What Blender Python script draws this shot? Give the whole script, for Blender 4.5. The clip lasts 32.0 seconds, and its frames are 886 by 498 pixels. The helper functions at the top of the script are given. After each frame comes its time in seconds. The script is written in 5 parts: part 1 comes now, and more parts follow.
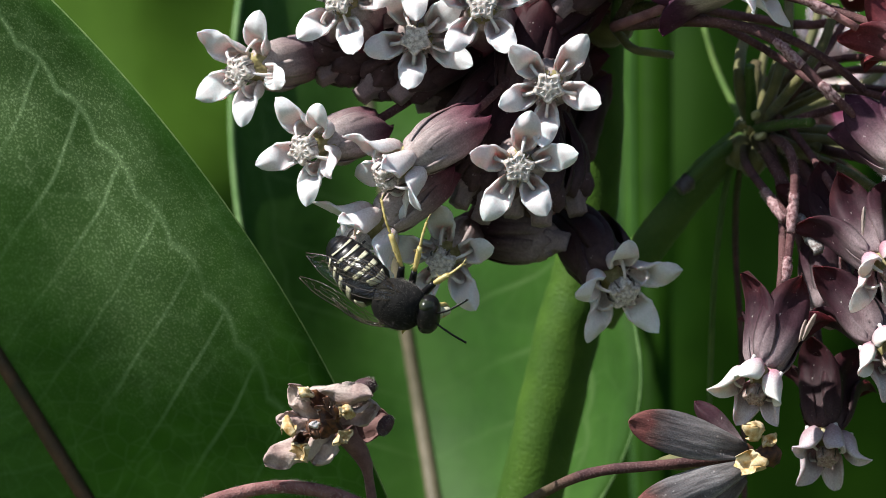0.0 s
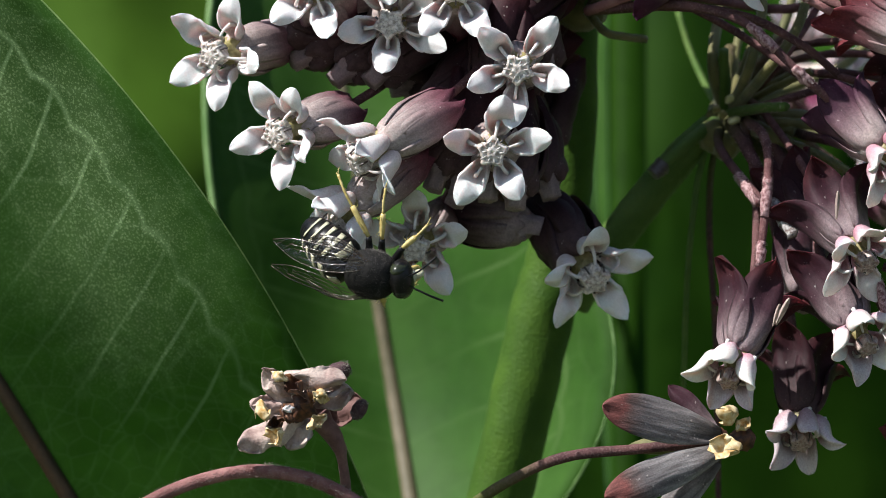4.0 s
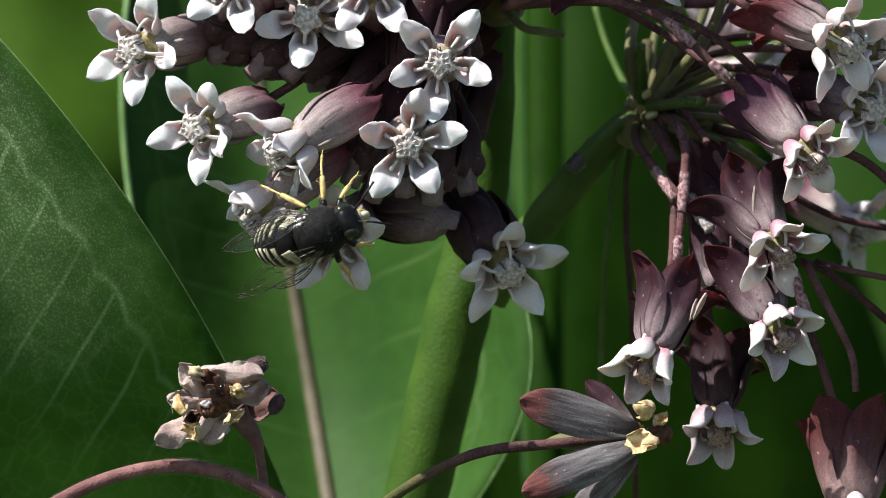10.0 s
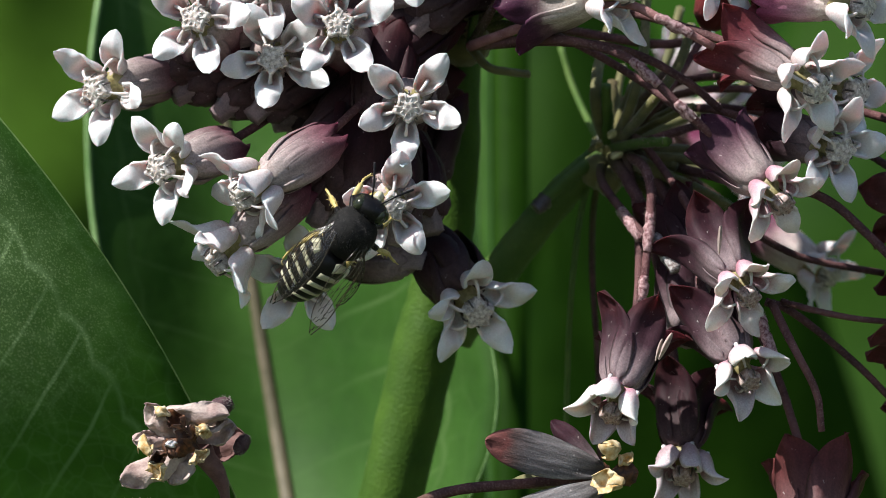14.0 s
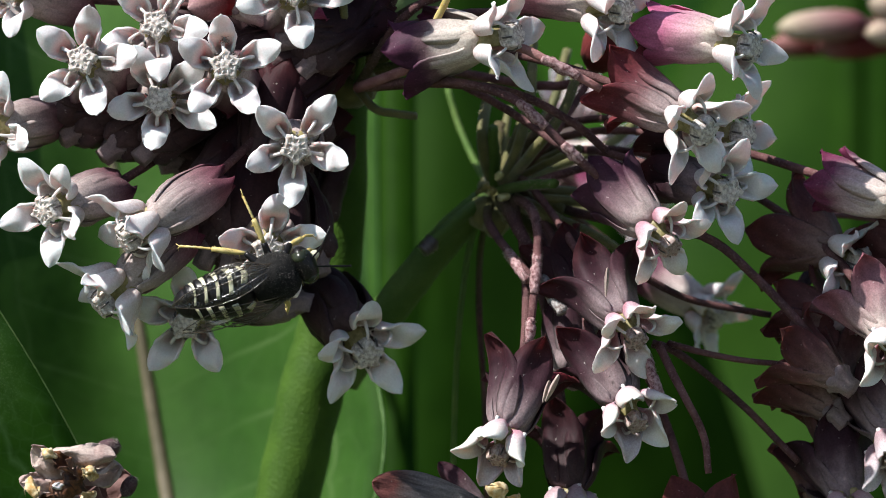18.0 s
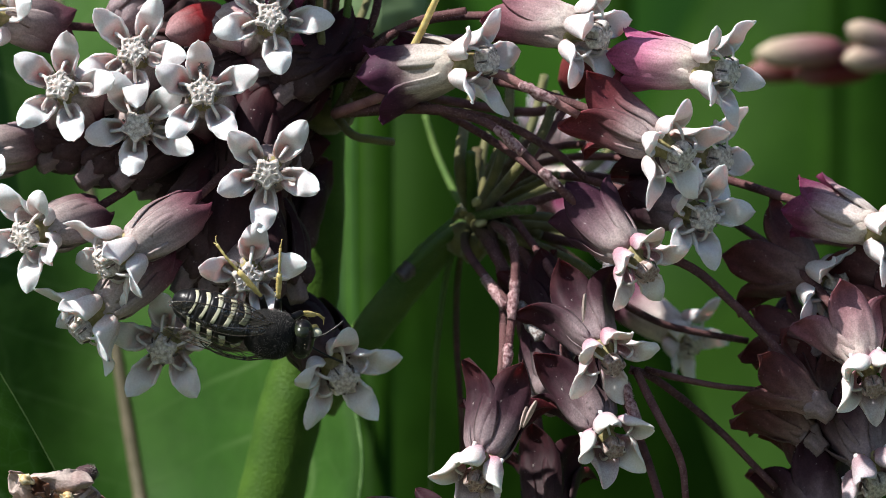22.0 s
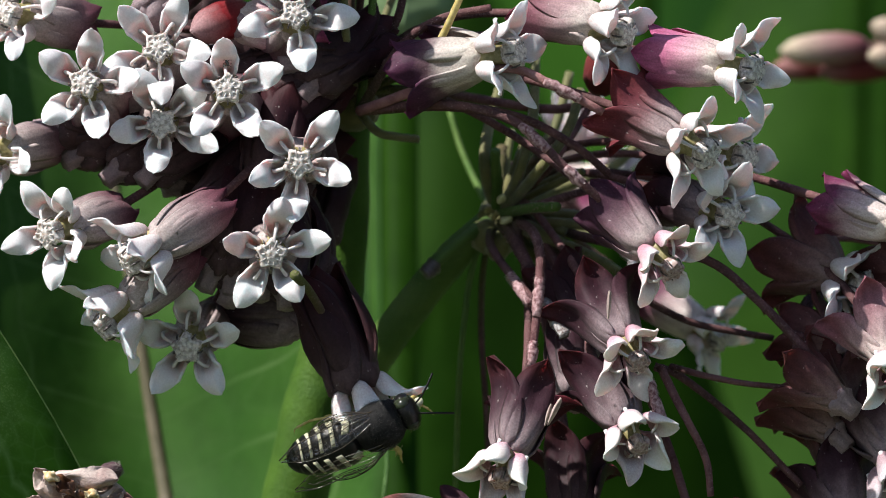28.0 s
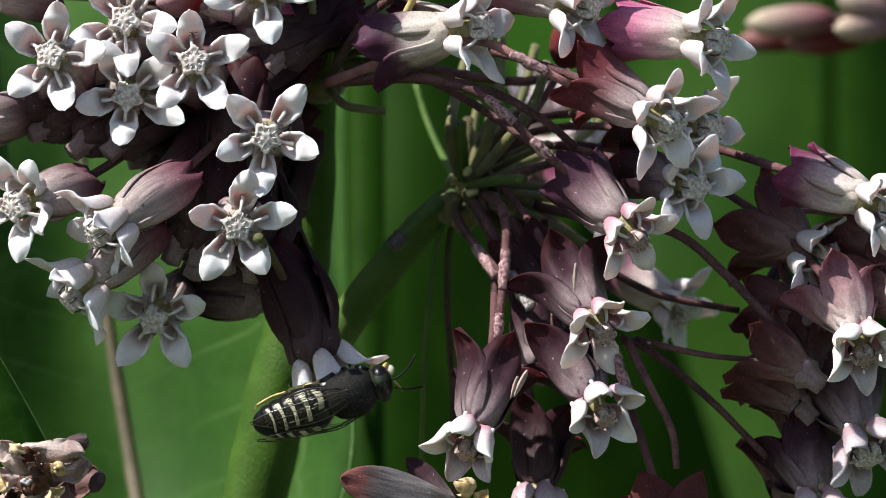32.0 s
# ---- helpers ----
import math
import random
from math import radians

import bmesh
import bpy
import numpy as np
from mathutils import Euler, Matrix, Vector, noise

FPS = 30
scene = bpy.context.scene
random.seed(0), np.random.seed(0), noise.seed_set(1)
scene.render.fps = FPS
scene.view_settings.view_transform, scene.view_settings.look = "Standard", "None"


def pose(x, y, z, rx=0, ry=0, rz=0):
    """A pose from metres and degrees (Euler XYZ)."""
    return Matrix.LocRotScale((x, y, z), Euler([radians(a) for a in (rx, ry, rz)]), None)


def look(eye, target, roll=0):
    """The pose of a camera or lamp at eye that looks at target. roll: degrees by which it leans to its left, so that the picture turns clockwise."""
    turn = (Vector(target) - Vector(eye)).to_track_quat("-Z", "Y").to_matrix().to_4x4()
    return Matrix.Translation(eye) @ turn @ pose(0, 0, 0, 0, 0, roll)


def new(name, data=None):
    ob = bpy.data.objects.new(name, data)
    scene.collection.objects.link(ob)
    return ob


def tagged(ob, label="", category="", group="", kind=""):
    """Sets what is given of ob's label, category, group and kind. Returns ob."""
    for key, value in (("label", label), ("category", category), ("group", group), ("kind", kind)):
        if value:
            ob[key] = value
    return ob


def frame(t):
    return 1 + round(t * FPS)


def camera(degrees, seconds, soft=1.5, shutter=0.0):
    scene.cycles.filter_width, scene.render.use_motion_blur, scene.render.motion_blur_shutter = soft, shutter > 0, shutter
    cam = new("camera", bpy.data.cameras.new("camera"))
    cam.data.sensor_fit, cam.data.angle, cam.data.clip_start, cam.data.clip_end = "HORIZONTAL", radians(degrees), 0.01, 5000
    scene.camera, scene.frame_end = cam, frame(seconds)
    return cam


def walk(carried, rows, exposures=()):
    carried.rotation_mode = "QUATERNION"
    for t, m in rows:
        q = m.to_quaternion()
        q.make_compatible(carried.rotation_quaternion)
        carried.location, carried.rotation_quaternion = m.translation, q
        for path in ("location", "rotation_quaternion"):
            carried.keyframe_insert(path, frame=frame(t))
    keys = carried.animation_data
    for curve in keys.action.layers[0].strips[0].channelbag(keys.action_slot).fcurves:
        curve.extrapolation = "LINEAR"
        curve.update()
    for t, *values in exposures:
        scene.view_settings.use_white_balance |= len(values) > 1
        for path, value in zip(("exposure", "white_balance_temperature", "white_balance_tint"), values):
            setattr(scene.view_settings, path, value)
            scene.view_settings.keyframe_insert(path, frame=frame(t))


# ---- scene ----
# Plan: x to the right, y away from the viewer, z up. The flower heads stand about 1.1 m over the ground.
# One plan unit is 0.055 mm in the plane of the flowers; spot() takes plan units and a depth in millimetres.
UNIT, REACH, TALL = 0.055e-3, 0.82, 1.10
MM = 0.001


def spot(u, v, d=0.0):
    k = UNIT * (1 + d * MM / REACH)
    return Vector(((u - 784) * k, d * MM, TALL + (441 - v) * k))


EYE = (0.0, -REACH, TALL)


def aim(u, v):
    return look(EYE, spot(784 + u, 441 + v))


cam = camera(6.02, 32.0, soft=0.65)
cam.data.dof.use_dof = True
cam.data.dof.focus_distance = REACH - 0.002
cam.data.dof.aperture_fstop = 39.0
walk(cam, [
    (0, aim(-468, 140)), (0.5, aim(-464, 144)), (1, aim(-466, 149)), (1.5, aim(-466, 153)), (2, aim(-477, 157)),
    (2.5, aim(-474, 158)), (4.5, aim(-383, 170)), (5, aim(-340, 170)), (5.5, aim(-323, 170)), (6, aim(-312, 172)),
    (6.5, aim(-307, 178)), (7, aim(-308, 183)), (7.5, aim(-311, 188)), (8, aim(-312, 193)), (8.5, aim(-309, 190)),
    (9, aim(-295, 188)), (9.5, aim(-289, 184)), (10, aim(-275, 177)), (10.5, aim(-246, 175)), (11, aim(-234, 168)),
    (11.5, aim(-228, 162)), (12, aim(-233, 153)), (12.5, aim(-237, 143)), (13, aim(-239, 135)), (13.5, aim(-233, 122)),
    (14, aim(-214, 106)), (14.5, aim(-154, 101)), (15, aim(-48, 78)), (15.5, aim(42, 63)), (17.5, aim(10, 46)),
    (18, aim(-14, 32)), (18.5, aim(-14, 17)), (19, aim(-0, -0)), (19.5, aim(23, -17)), (20, aim(40, -24)),
    (20.5, aim(38, -19)), (21, aim(24, -16)), (21.5, aim(21, -13)), (22, aim(26, -14)), (22.5, aim(26, -14)),
    (23, aim(15, -14)), (23.5, aim(-0, -11)), (24, aim(-19, -7)), (24.5, aim(-22, -7)), (25, aim(-14, -4)),
    (25.5, aim(-14, -1)), (27.5, aim(-16, -1)), (28, aim(-18, -9)), (28.5, aim(-3, -6)), (29, aim(21, -0)),
    (29.5, aim(52, -0)), (30, aim(65, 15)), (30.5, aim(61, 26)), (31, aim(49, 34)), (31.5, aim(40, 42)),
    (32, aim(42, 40)),
])


# ---- light ----
SUN_FROM = Vector((-0.56, -0.27, 0.785)).normalized()
world = bpy.data.worlds.new("sky")
scene.world = world
world.use_nodes = True
wn = world.node_tree.nodes
sky = wn.new("ShaderNodeTexSky")
sky.sky_type, sky.sun_disc = "NISHITA", False
sky.sun_elevation = math.asin(SUN_FROM.z)
sky.sun_rotation = math.atan2(SUN_FROM.x, SUN_FROM.y)
world.node_tree.links.new(sky.outputs[0], wn["Background"].inputs[0])
wn["Background"].inputs[1].default_value = 0.086
sun = new("sun", bpy.data.lights.new("sun", "SUN"))
sun.data.energy, sun.data.angle, sun.data.color = 5.0, radians(0.5), (1.0, 0.975, 0.94)
sun.matrix_world = look(SUN_FROM * 5, (0, 0, 0))
scene.view_settings.exposure = 0.6


# ---- materials ----
def ramp(nt, fac, stops):
    r = nt.nodes.new("ShaderNodeValToRGB")
    els = r.color_ramp.elements
    els[0].position, els[0].color = stops[0][0], (*stops[0][1], 1)
    els[1].position, els[1].color = stops[-1][0], (*stops[-1][1], 1)
    for p, c in stops[1:-1]:
        els.new(p).color = (*c, 1)
    nt.links.new(fac, r.inputs[0])
    return r.outputs[0]


def noise_tex(nt, scale, detail=3.0, vec=None):
    n = nt.nodes.new("ShaderNodeTexNoise")
    n.inputs["Scale"].default_value, n.inputs["Detail"].default_value = scale, detail
    if vec is None:
        tc = nt.nodes.new("ShaderNodeTexCoord")
        vec = tc.outputs["Object"]
    nt.links.new(vec, n.inputs["Vector"])
    return n.outputs[0]


def blend(nt, fac, a, b, how="MIX"):
    m = nt.nodes.new("ShaderNodeMix")
    m.data_type, m.blend_type = "RGBA", how
    for sock, val in ((m.inputs[0], fac), (m.inputs[6], a), (m.inputs[7], b)):
        if isinstance(val, (int, float)):
            sock.default_value = val
        elif isinstance(val, tuple):
            sock.default_value = (*val, 1)
        else:
            nt.links.new(val, sock)
    return m.outputs[2]


def calc(nt, how, a, b=0.0):
    m = nt.nodes.new("ShaderNodeMath")
    m.operation = how
    for sock, val in ((m.inputs[0], a), (m.inputs[1], b)):
        if isinstance(val, (int, float)):
            sock.default_value = val
        else:
            nt.links.new(val, sock)
    return m.outputs[0]


def begin(name):
    m = bpy.data.materials.new(name)
    m.use_nodes = True
    return m, m.node_tree, m.node_tree.nodes["Principled BSDF"]


def relief(nt, bsdf, height, strength, depth):
    b = nt.nodes.new("ShaderNodeBump")
    b.inputs["Strength"].default_value, b.inputs["Distance"].default_value = strength, depth
    nt.links.new(height, b.inputs["Height"])
    nt.links.new(b.outputs[0], bsdf.inputs["Normal"])


def surface(name, c1, c2, size=1.0, rough=0.55, bump=0.3, fine=8.0, metal=0.0, sss=0.0, spec=0.4, sheen=0.0):
    """A plant or body surface: two colours mottled at size mm, a finer grain, and relief."""
    m, nt, p = begin(name)
    big, small = noise_tex(nt, 1000 / size), noise_tex(nt, 1000 * fine / size, 4)
    col = blend(nt, ramp(nt, big, [(0.35, (0, 0, 0)), (0.65, (1, 1, 1))]), c1, c2)
    col = blend(nt, 0.35, col, ramp(nt, small, [(0.3, (0.35, 0.35, 0.35)), (0.7, (0.65, 0.65, 0.65))]), "OVERLAY")
    nt.links.new(col, p.inputs["Base Color"])
    p.inputs["Roughness"].default_value, p.inputs["Metallic"].default_value = rough, metal
    p.inputs["Specular IOR Level"].default_value = spec
    p.inputs["Sheen Weight"].default_value = sheen
    if sss:
        p.inputs["Subsurface Weight"].default_value = sss
        p.inputs["Subsurface Radius"].default_value = (0.0012, 0.0007, 0.0005)
        p.inputs["Subsurface Scale"].default_value = 1.0
    relief(nt, p, small, bump, 0.05 * MM * size)
    return m


def along(name, stops, lo, hi, axis=2, rough=0.6, size=0.6, bump=0.35, sss=0.12, vein=0.0, sheen=0.02, spec=0.14, streak=0.35):
    """Colour that changes along one of the part's own axes (mm lo to hi), with mottling."""
    m, nt, p = begin(name)
    tc = nt.nodes.new("ShaderNodeTexCoord")
    sx = nt.nodes.new("ShaderNodeSeparateXYZ")
    nt.links.new(tc.outputs["Object"], sx.inputs[0])
    mr = nt.nodes.new("ShaderNodeMapRange")
    mr.inputs[1].default_value, mr.inputs[2].default_value = lo * MM, hi * MM
    wob = noise_tex(nt, 600, 2)
    nt.links.new(calc(nt, "ADD", sx.outputs[axis], calc(nt, "MULTIPLY", calc(nt, "SUBTRACT", wob, 0.5), 2.2 * MM)), mr.inputs[0])
    col = ramp(nt, mr.outputs[0], stops)
    grain = noise_tex(nt, 5200, 4)
    col = blend(nt, 0.5, col, ramp(nt, grain, [(0.3, (0.3, 0.3, 0.3)), (0.7, (0.7, 0.7, 0.7))]), "OVERLAY")
    mp = nt.nodes.new("ShaderNodeMapping")
    mp.inputs["Scale"].default_value = (1900, 1900, 260)
    nt.links.new(tc.outputs["Object"], mp.inputs[0])
    crease = noise_tex(nt, 1.0, 3, mp.outputs[0])
    if vein:
        col = blend(nt, streak, col, ramp(nt, crease, [(0.32, (0.25, 0.25, 0.25)), (0.68, (0.75, 0.75, 0.75))]), "OVERLAY")
        col = blend(nt, ramp(nt, noise_tex(nt, 2600, 1), [(0.73, (0, 0, 0)), (0.8, (0.45, 0.45, 0.45))]), col, (0.5, 0.45, 0.42))
    info = nt.nodes.new("ShaderNodeObjectInfo")
    col = blend(nt, 1.0, col, ramp(nt, info.outputs["Random"], [(0.0, (0.84, 0.82, 0.83)), (1.0, (1.0, 1.0, 1.0))]), "MULTIPLY")
    nt.links.new(col, p.inputs["Base Color"])
    p.inputs["Roughness"].default_value = rough
    p.inputs["Specular IOR Level"].default_value = spec
    p.inputs["Sheen Weight"].default_value = sheen
    p.inputs["Sheen Roughness"].default_value = 0.5
    if sss:
        p.inputs["Subsurface Weight"].default_value = sss
        p.inputs["Subsurface Radius"].default_value = (0.001, 0.0006, 0.0006)
        p.inputs["Subsurface Scale"].default_value = 1.0
    relief(nt, p, calc(nt, "ADD", grain, calc(nt, "MULTIPLY", crease, 2.5 * vein)), bump, 0.05 * MM)
    return m


def leaf_material(name, dark, light, vein_col, dust=0.5, glow=0.25, spec=0.09, laterals=0, pale=0.5, fade=0.0):
    """A leaf blade by its map: u runs from the base to the tip, v from -1 to 1 across."""
    m, nt, p = begin(name)
    uv = nt.nodes.new("ShaderNodeUVMap")
    sx = nt.nodes.new("ShaderNodeSeparateXYZ")
    nt.links.new(uv.outputs[0], sx.inputs[0])
    tc = nt.nodes.new("ShaderNodeTexCoord")
    big = noise_tex(nt, 55, 3)
    mid = noise_tex(nt, 330, 4)
    speck = noise_tex(nt, 4600, 1)
    col = blend(nt, ramp(nt, big, [(0.32, (0, 0, 0)), (0.68, (1, 1, 1))]), dark, light)
    col = blend(nt, 0.35, col, ramp(nt, mid, [(0.3, (0.36, 0.36, 0.36)), (0.7, (0.64, 0.64, 0.64))]), "OVERLAY")
    vor = nt.nodes.new("ShaderNodeTexVoronoi")
    vor.feature = "DISTANCE_TO_EDGE"
    vor.inputs["Scale"].default_value = 420
    nt.links.new(tc.outputs["Object"], vor.inputs["Vector"])
    net = ramp(nt, vor.outputs["Distance"], [(0.0, (1, 1, 1)), (0.07, (0, 0, 0))])
    col = blend(nt, calc(nt, "MULTIPLY", net, 0.05), col, vein_col)
    if laterals:
        # side veins that run out to a loop inside the margin, and crooked cross veins, all softly paler than the blade
        wob = calc(nt, "SUBTRACT", noise_tex(nt, 75, 2), 0.5)
        across = calc(nt, "ADD", calc(nt, "ABSOLUTE", sx.outputs[1]), calc(nt, "MULTIPLY", wob, 0.03))
        a = calc(nt, "DIVIDE", across, 0.86)
        run = calc(nt, "ADD", calc(nt, "MULTIPLY", a, 0.045), calc(nt, "MULTIPLY", calc(nt, "MULTIPLY", a, a), 0.02))
        step = calc(nt, "MULTIPLY", calc(nt, "SUBTRACT", sx.outputs[0], run), laterals / 0.92)
        step = calc(nt, "ADD", step, calc(nt, "MULTIPLY", wob, 0.4))
        off = calc(nt, "ABSOLUTE", calc(nt, "SUBTRACT", calc(nt, "FRACT", calc(nt, "ADD", step, 0.5)), 0.5))
        side = ramp(nt, off, [(0.0, (1, 1, 1)), (0.022, (0.8, 0.8, 0.8)), (0.05, (0, 0, 0))])
        inside = ramp(nt, across, [(0.76, (1, 1, 1)), (0.84, (0, 0, 0))])
        sweep = calc(nt, "SUBTRACT", 0.79, calc(nt, "MULTIPLY", calc(nt, "MULTIPLY", off, off), 0.12))
        loop = ramp(nt, calc(nt, "ABSOLUTE", calc(nt, "SUBTRACT", across, sweep)), [(0.0, (1, 1, 1)), (0.008, (0.55, 0.55, 0.55)), (0.02, (0, 0, 0))])
        coarse = nt.nodes.new("ShaderNodeTexVoronoi")
        coarse.feature = "DISTANCE_TO_EDGE"
        coarse.inputs["Scale"].default_value = 170
        nt.links.new(tc.outputs["Object"], coarse.inputs["Vector"])
        mesh = ramp(nt, coarse.outputs["Distance"], [(0.0, (0.2, 0.2, 0.2)), (0.08, (0, 0, 0))])
        lines = calc(nt, "MAXIMUM", calc(nt, "MULTIPLY", side, inside), calc(nt, "MAXIMUM", loop, mesh))
        outer = ramp(nt, across, [(0.2, (0.25, 0.25, 0.25)), (0.6, (1, 1, 1))])
        outer = calc(nt, "MULTIPLY", outer, ramp(nt, sx.outputs[0], [(0.4, (1 - fade,) * 3), (0.55, (1, 1, 1))]))
        lines = calc(nt, "MULTIPLY", calc(nt, "MULTIPLY", lines, outer), ramp(nt, noise_tex(nt, 90, 2), [(0.35, (0.3, 0.3, 0.3)), (0.65, (1, 1, 1))]))
        col = blend(nt, calc(nt, "MULTIPLY", lines, pale), col, vein_col)
    hairs = ramp(nt, speck, [(0.54, (0.29, 0.29, 0.29)), (0.66, (1, 1, 1))])
    patch = ramp(nt, noise_tex(nt, 110, 3), [(0.36, (0.42, 0.42, 0.42)), (0.6, (1, 1, 1))])
    patch = calc(nt, "MULTIPLY", patch, ramp(nt, sx.outputs[0], [(0.46, (0.02, 0.02, 0.02)), (0.56, (1, 1, 1))]))
    if laterals:
        band = ramp(nt, across, [(0.2, (0.15, 0.15, 0.15)), (0.62, (1, 1, 1)), (0.85, (0.8, 0.8, 0.8)), (0.97, (0.2, 0.2, 0.2))])
        patch = calc(nt, "MULTIPLY", patch, calc(nt, "MULTIPLY", band, calc(nt, "ADD", 0.72, calc(nt, "MULTIPLY", lines, 1.2))))
    col = blend(nt, calc(nt, "MULTIPLY", calc(nt, "MULTIPLY", hairs, patch), dust), col, (0.5, 0.68, 0.34))
    nt.links.new(col, p.inputs["Base Color"])
    p.inputs["Roughness"].default_value = 0.6
    p.inputs["Specular IOR Level"].default_value = spec
    relief(nt, p, calc(nt, "ADD", mid, calc(nt, "MULTIPLY", net, -0.03)), 0.3, 0.3 * MM)
    tr = nt.nodes.new("ShaderNodeBsdfTranslucent")
    nt.links.new(blend(nt, 1.0, col, (1.0, 1.2, 0.5), "MULTIPLY"), tr.inputs[0])
    mix = nt.nodes.new("ShaderNodeMixShader")
    mix.inputs[0].default_value = glow
    nt.links.new(p.outputs[0], mix.inputs[1])
    nt.links.new(tr.outputs[0], mix.inputs[2])
    nt.links.new(mix.outputs[0], nt.nodes["Material Output"].inputs[0])
    return m


def stalk_material(name, root, c1, c2):
    """A downy flower stalk: greenish at its root, brown to pink further out, with lighter scurf."""
    m, nt, p = begin(name)
    tc = nt.nodes.new("ShaderNodeTexCoord")
    ln = nt.nodes.new("ShaderNodeVectorMath")
    ln.operation = "LENGTH"
    nt.links.new(tc.outputs["Object"], ln.inputs[0])
    far = nt.nodes.new("ShaderNodeMapRange")
    far.inputs[1].default_value, far.inputs[2].default_value = 4 * MM, 13 * MM
    nt.links.new(ln.outputs["Value"], far.inputs[0])
    blot, small = noise_tex(nt, 420, 3), noise_tex(nt, 4500, 3)
    col = blend(nt, ramp(nt, blot, [(0.38, (0, 0, 0)), (0.62, (1, 1, 1))]), c1, c2)
    col = blend(nt, far.outputs[0], root, col)
    col = blend(nt, ramp(nt, small, [(0.5, (0, 0, 0)), (0.72, (0.26, 0.26, 0.26))]), col, (0.34, 0.24, 0.22))
    nt.links.new(col, p.inputs["Base Color"])
    p.inputs["Roughness"].default_value = 0.8
    p.inputs["Specular IOR Level"].default_value = 0.15
    relief(nt, p, small, 0.9, 0.12 * MM)
    return m


M_HOOD = along("hood white", [(0.0, (0.5, 0.4, 0.37)), (0.3, (0.63, 0.57, 0.555)), (0.55, (0.71, 0.675, 0.67)), (1.0, (0.73, 0.712, 0.712))], 0.2, 4.2, 2, 0.5, bump=0.1, sss=0.5, spec=0.18)
M_HOOD_CREAM = along("hood cream", [(0.0, (0.42, 0.15, 0.2)), (0.3, (0.5, 0.31, 0.36)), (0.6, (0.64, 0.54, 0.545)), (1.0, (0.73, 0.695, 0.64))], 0.3, 3.9, 2, 0.5, bump=0.12, sss=0.25, spec=0.2)
# ageing mauve, with the shade on low hoods mixed into the colour
M_HOOD_AGED_SHADE = along("hood ageing mauve", [(0.0, (0.3, 0.15, 0.18)), (0.4, (0.38, 0.27, 0.29)), (0.75, (0.48, 0.4, 0.42)), (1.0, (0.56, 0.5, 0.52))], 0.3, 4.4, 2, 0.45, bump=0.15, sss=0.2, sheen=0.05)
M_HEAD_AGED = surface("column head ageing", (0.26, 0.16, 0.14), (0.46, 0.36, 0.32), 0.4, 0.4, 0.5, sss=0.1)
M_HORN = surface("horn", (0.58, 0.52, 0.51), (0.7, 0.65, 0.63), 0.8, 0.5, 0.15, sss=0.2, spec=0.2)
M_HEAD = surface("column head", (0.35, 0.3, 0.27), (0.74, 0.67, 0.62), 0.35, 0.45, 0.5, sss=0.2, spec=0.2)
M_STALK = surface("column stalk", (0.2, 0.17, 0.06), (0.34, 0.29, 0.14), 0.6, 0.5, 0.2)
M_GLAND = surface("dark gland", (0.06, 0.05, 0.05), (0.12, 0.1, 0.09), 0.3, 0.3, 0.2)
M_PETAL = along("petal dusty pink", [(0.0, (0.08, 0.014, 0.03)), (0.25, (0.13, 0.055, 0.07)), (0.55, (0.22, 0.15, 0.155)), (1.0, (0.4, 0.335, 0.315))], -8.6, -0.5, 2, 0.62, vein=1.0)
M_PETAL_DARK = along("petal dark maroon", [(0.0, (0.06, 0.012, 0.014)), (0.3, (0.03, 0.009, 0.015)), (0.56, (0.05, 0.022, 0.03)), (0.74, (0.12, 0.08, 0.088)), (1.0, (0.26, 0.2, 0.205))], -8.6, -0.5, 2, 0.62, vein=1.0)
M_PETAL_PINK = along("petal bright pink", [(0.0, (0.3, 0.05, 0.13)), (0.4, (0.45, 0.14, 0.24)), (0.75, (0.5, 0.3, 0.33)), (1.0, (0.56, 0.48, 0.42))], -8.6, -0.5, 2, 0.6, vein=1.0)
# maroon petals, darkened further: the shade inside the umbel is in this colour
M_PETAL_MAROON_SHADE = along("petal maroon with shade in its colour", [(0.0, (0.04, 0.008, 0.01)), (0.35, (0.025, 0.007, 0.011)), (0.7, (0.035, 0.015, 0.018)), (1.0, (0.075, 0.045, 0.046))], -8.6, -0.5, 2, 0.62, vein=1.0)
M_PETAL_RED = along("petal wine red", [(0.0, (0.13, 0.018, 0.02)), (0.35, (0.1, 0.022, 0.028)), (0.62, (0.15, 0.07, 0.075)), (1.0, (0.36, 0.29, 0.28))], -8.6, -0.5, 2, 0.62, vein=1.0)
M_PETAL_RUST = along("petal rusty maroon", [(0.0, (0.118, 0.028, 0.026)), (0.35, (0.088, 0.026, 0.026)), (0.65, (0.12, 0.054, 0.054)), (1.0, (0.24, 0.16, 0.148))], -8.6, -0.5, 2, 0.62, vein=1.0)
M_PETAL_PALE = along("petal pale with purple tip", [(0.0, (0.14, 0.02, 0.06)), (0.28, (0.15, 0.04, 0.08)), (0.5, (0.36, 0.24, 0.25)), (0.72, (0.52, 0.42, 0.4)), (1.0, (0.58, 0.5, 0.44))], -8.6, -0.5, 2, 0.6, vein=1.0)
M_PETAL_PURPLE = along("petal cream with dark purple tip", [(0.0, (0.06, 0.012, 0.035)), (0.36, (0.05, 0.016, 0.035)), (0.5, (0.12, 0.07, 0.08)), (0.62, (0.4, 0.34, 0.31)), (1.0, (0.55, 0.49, 0.42))], -8.6, -0.5, 2, 0.6, vein=1.0)
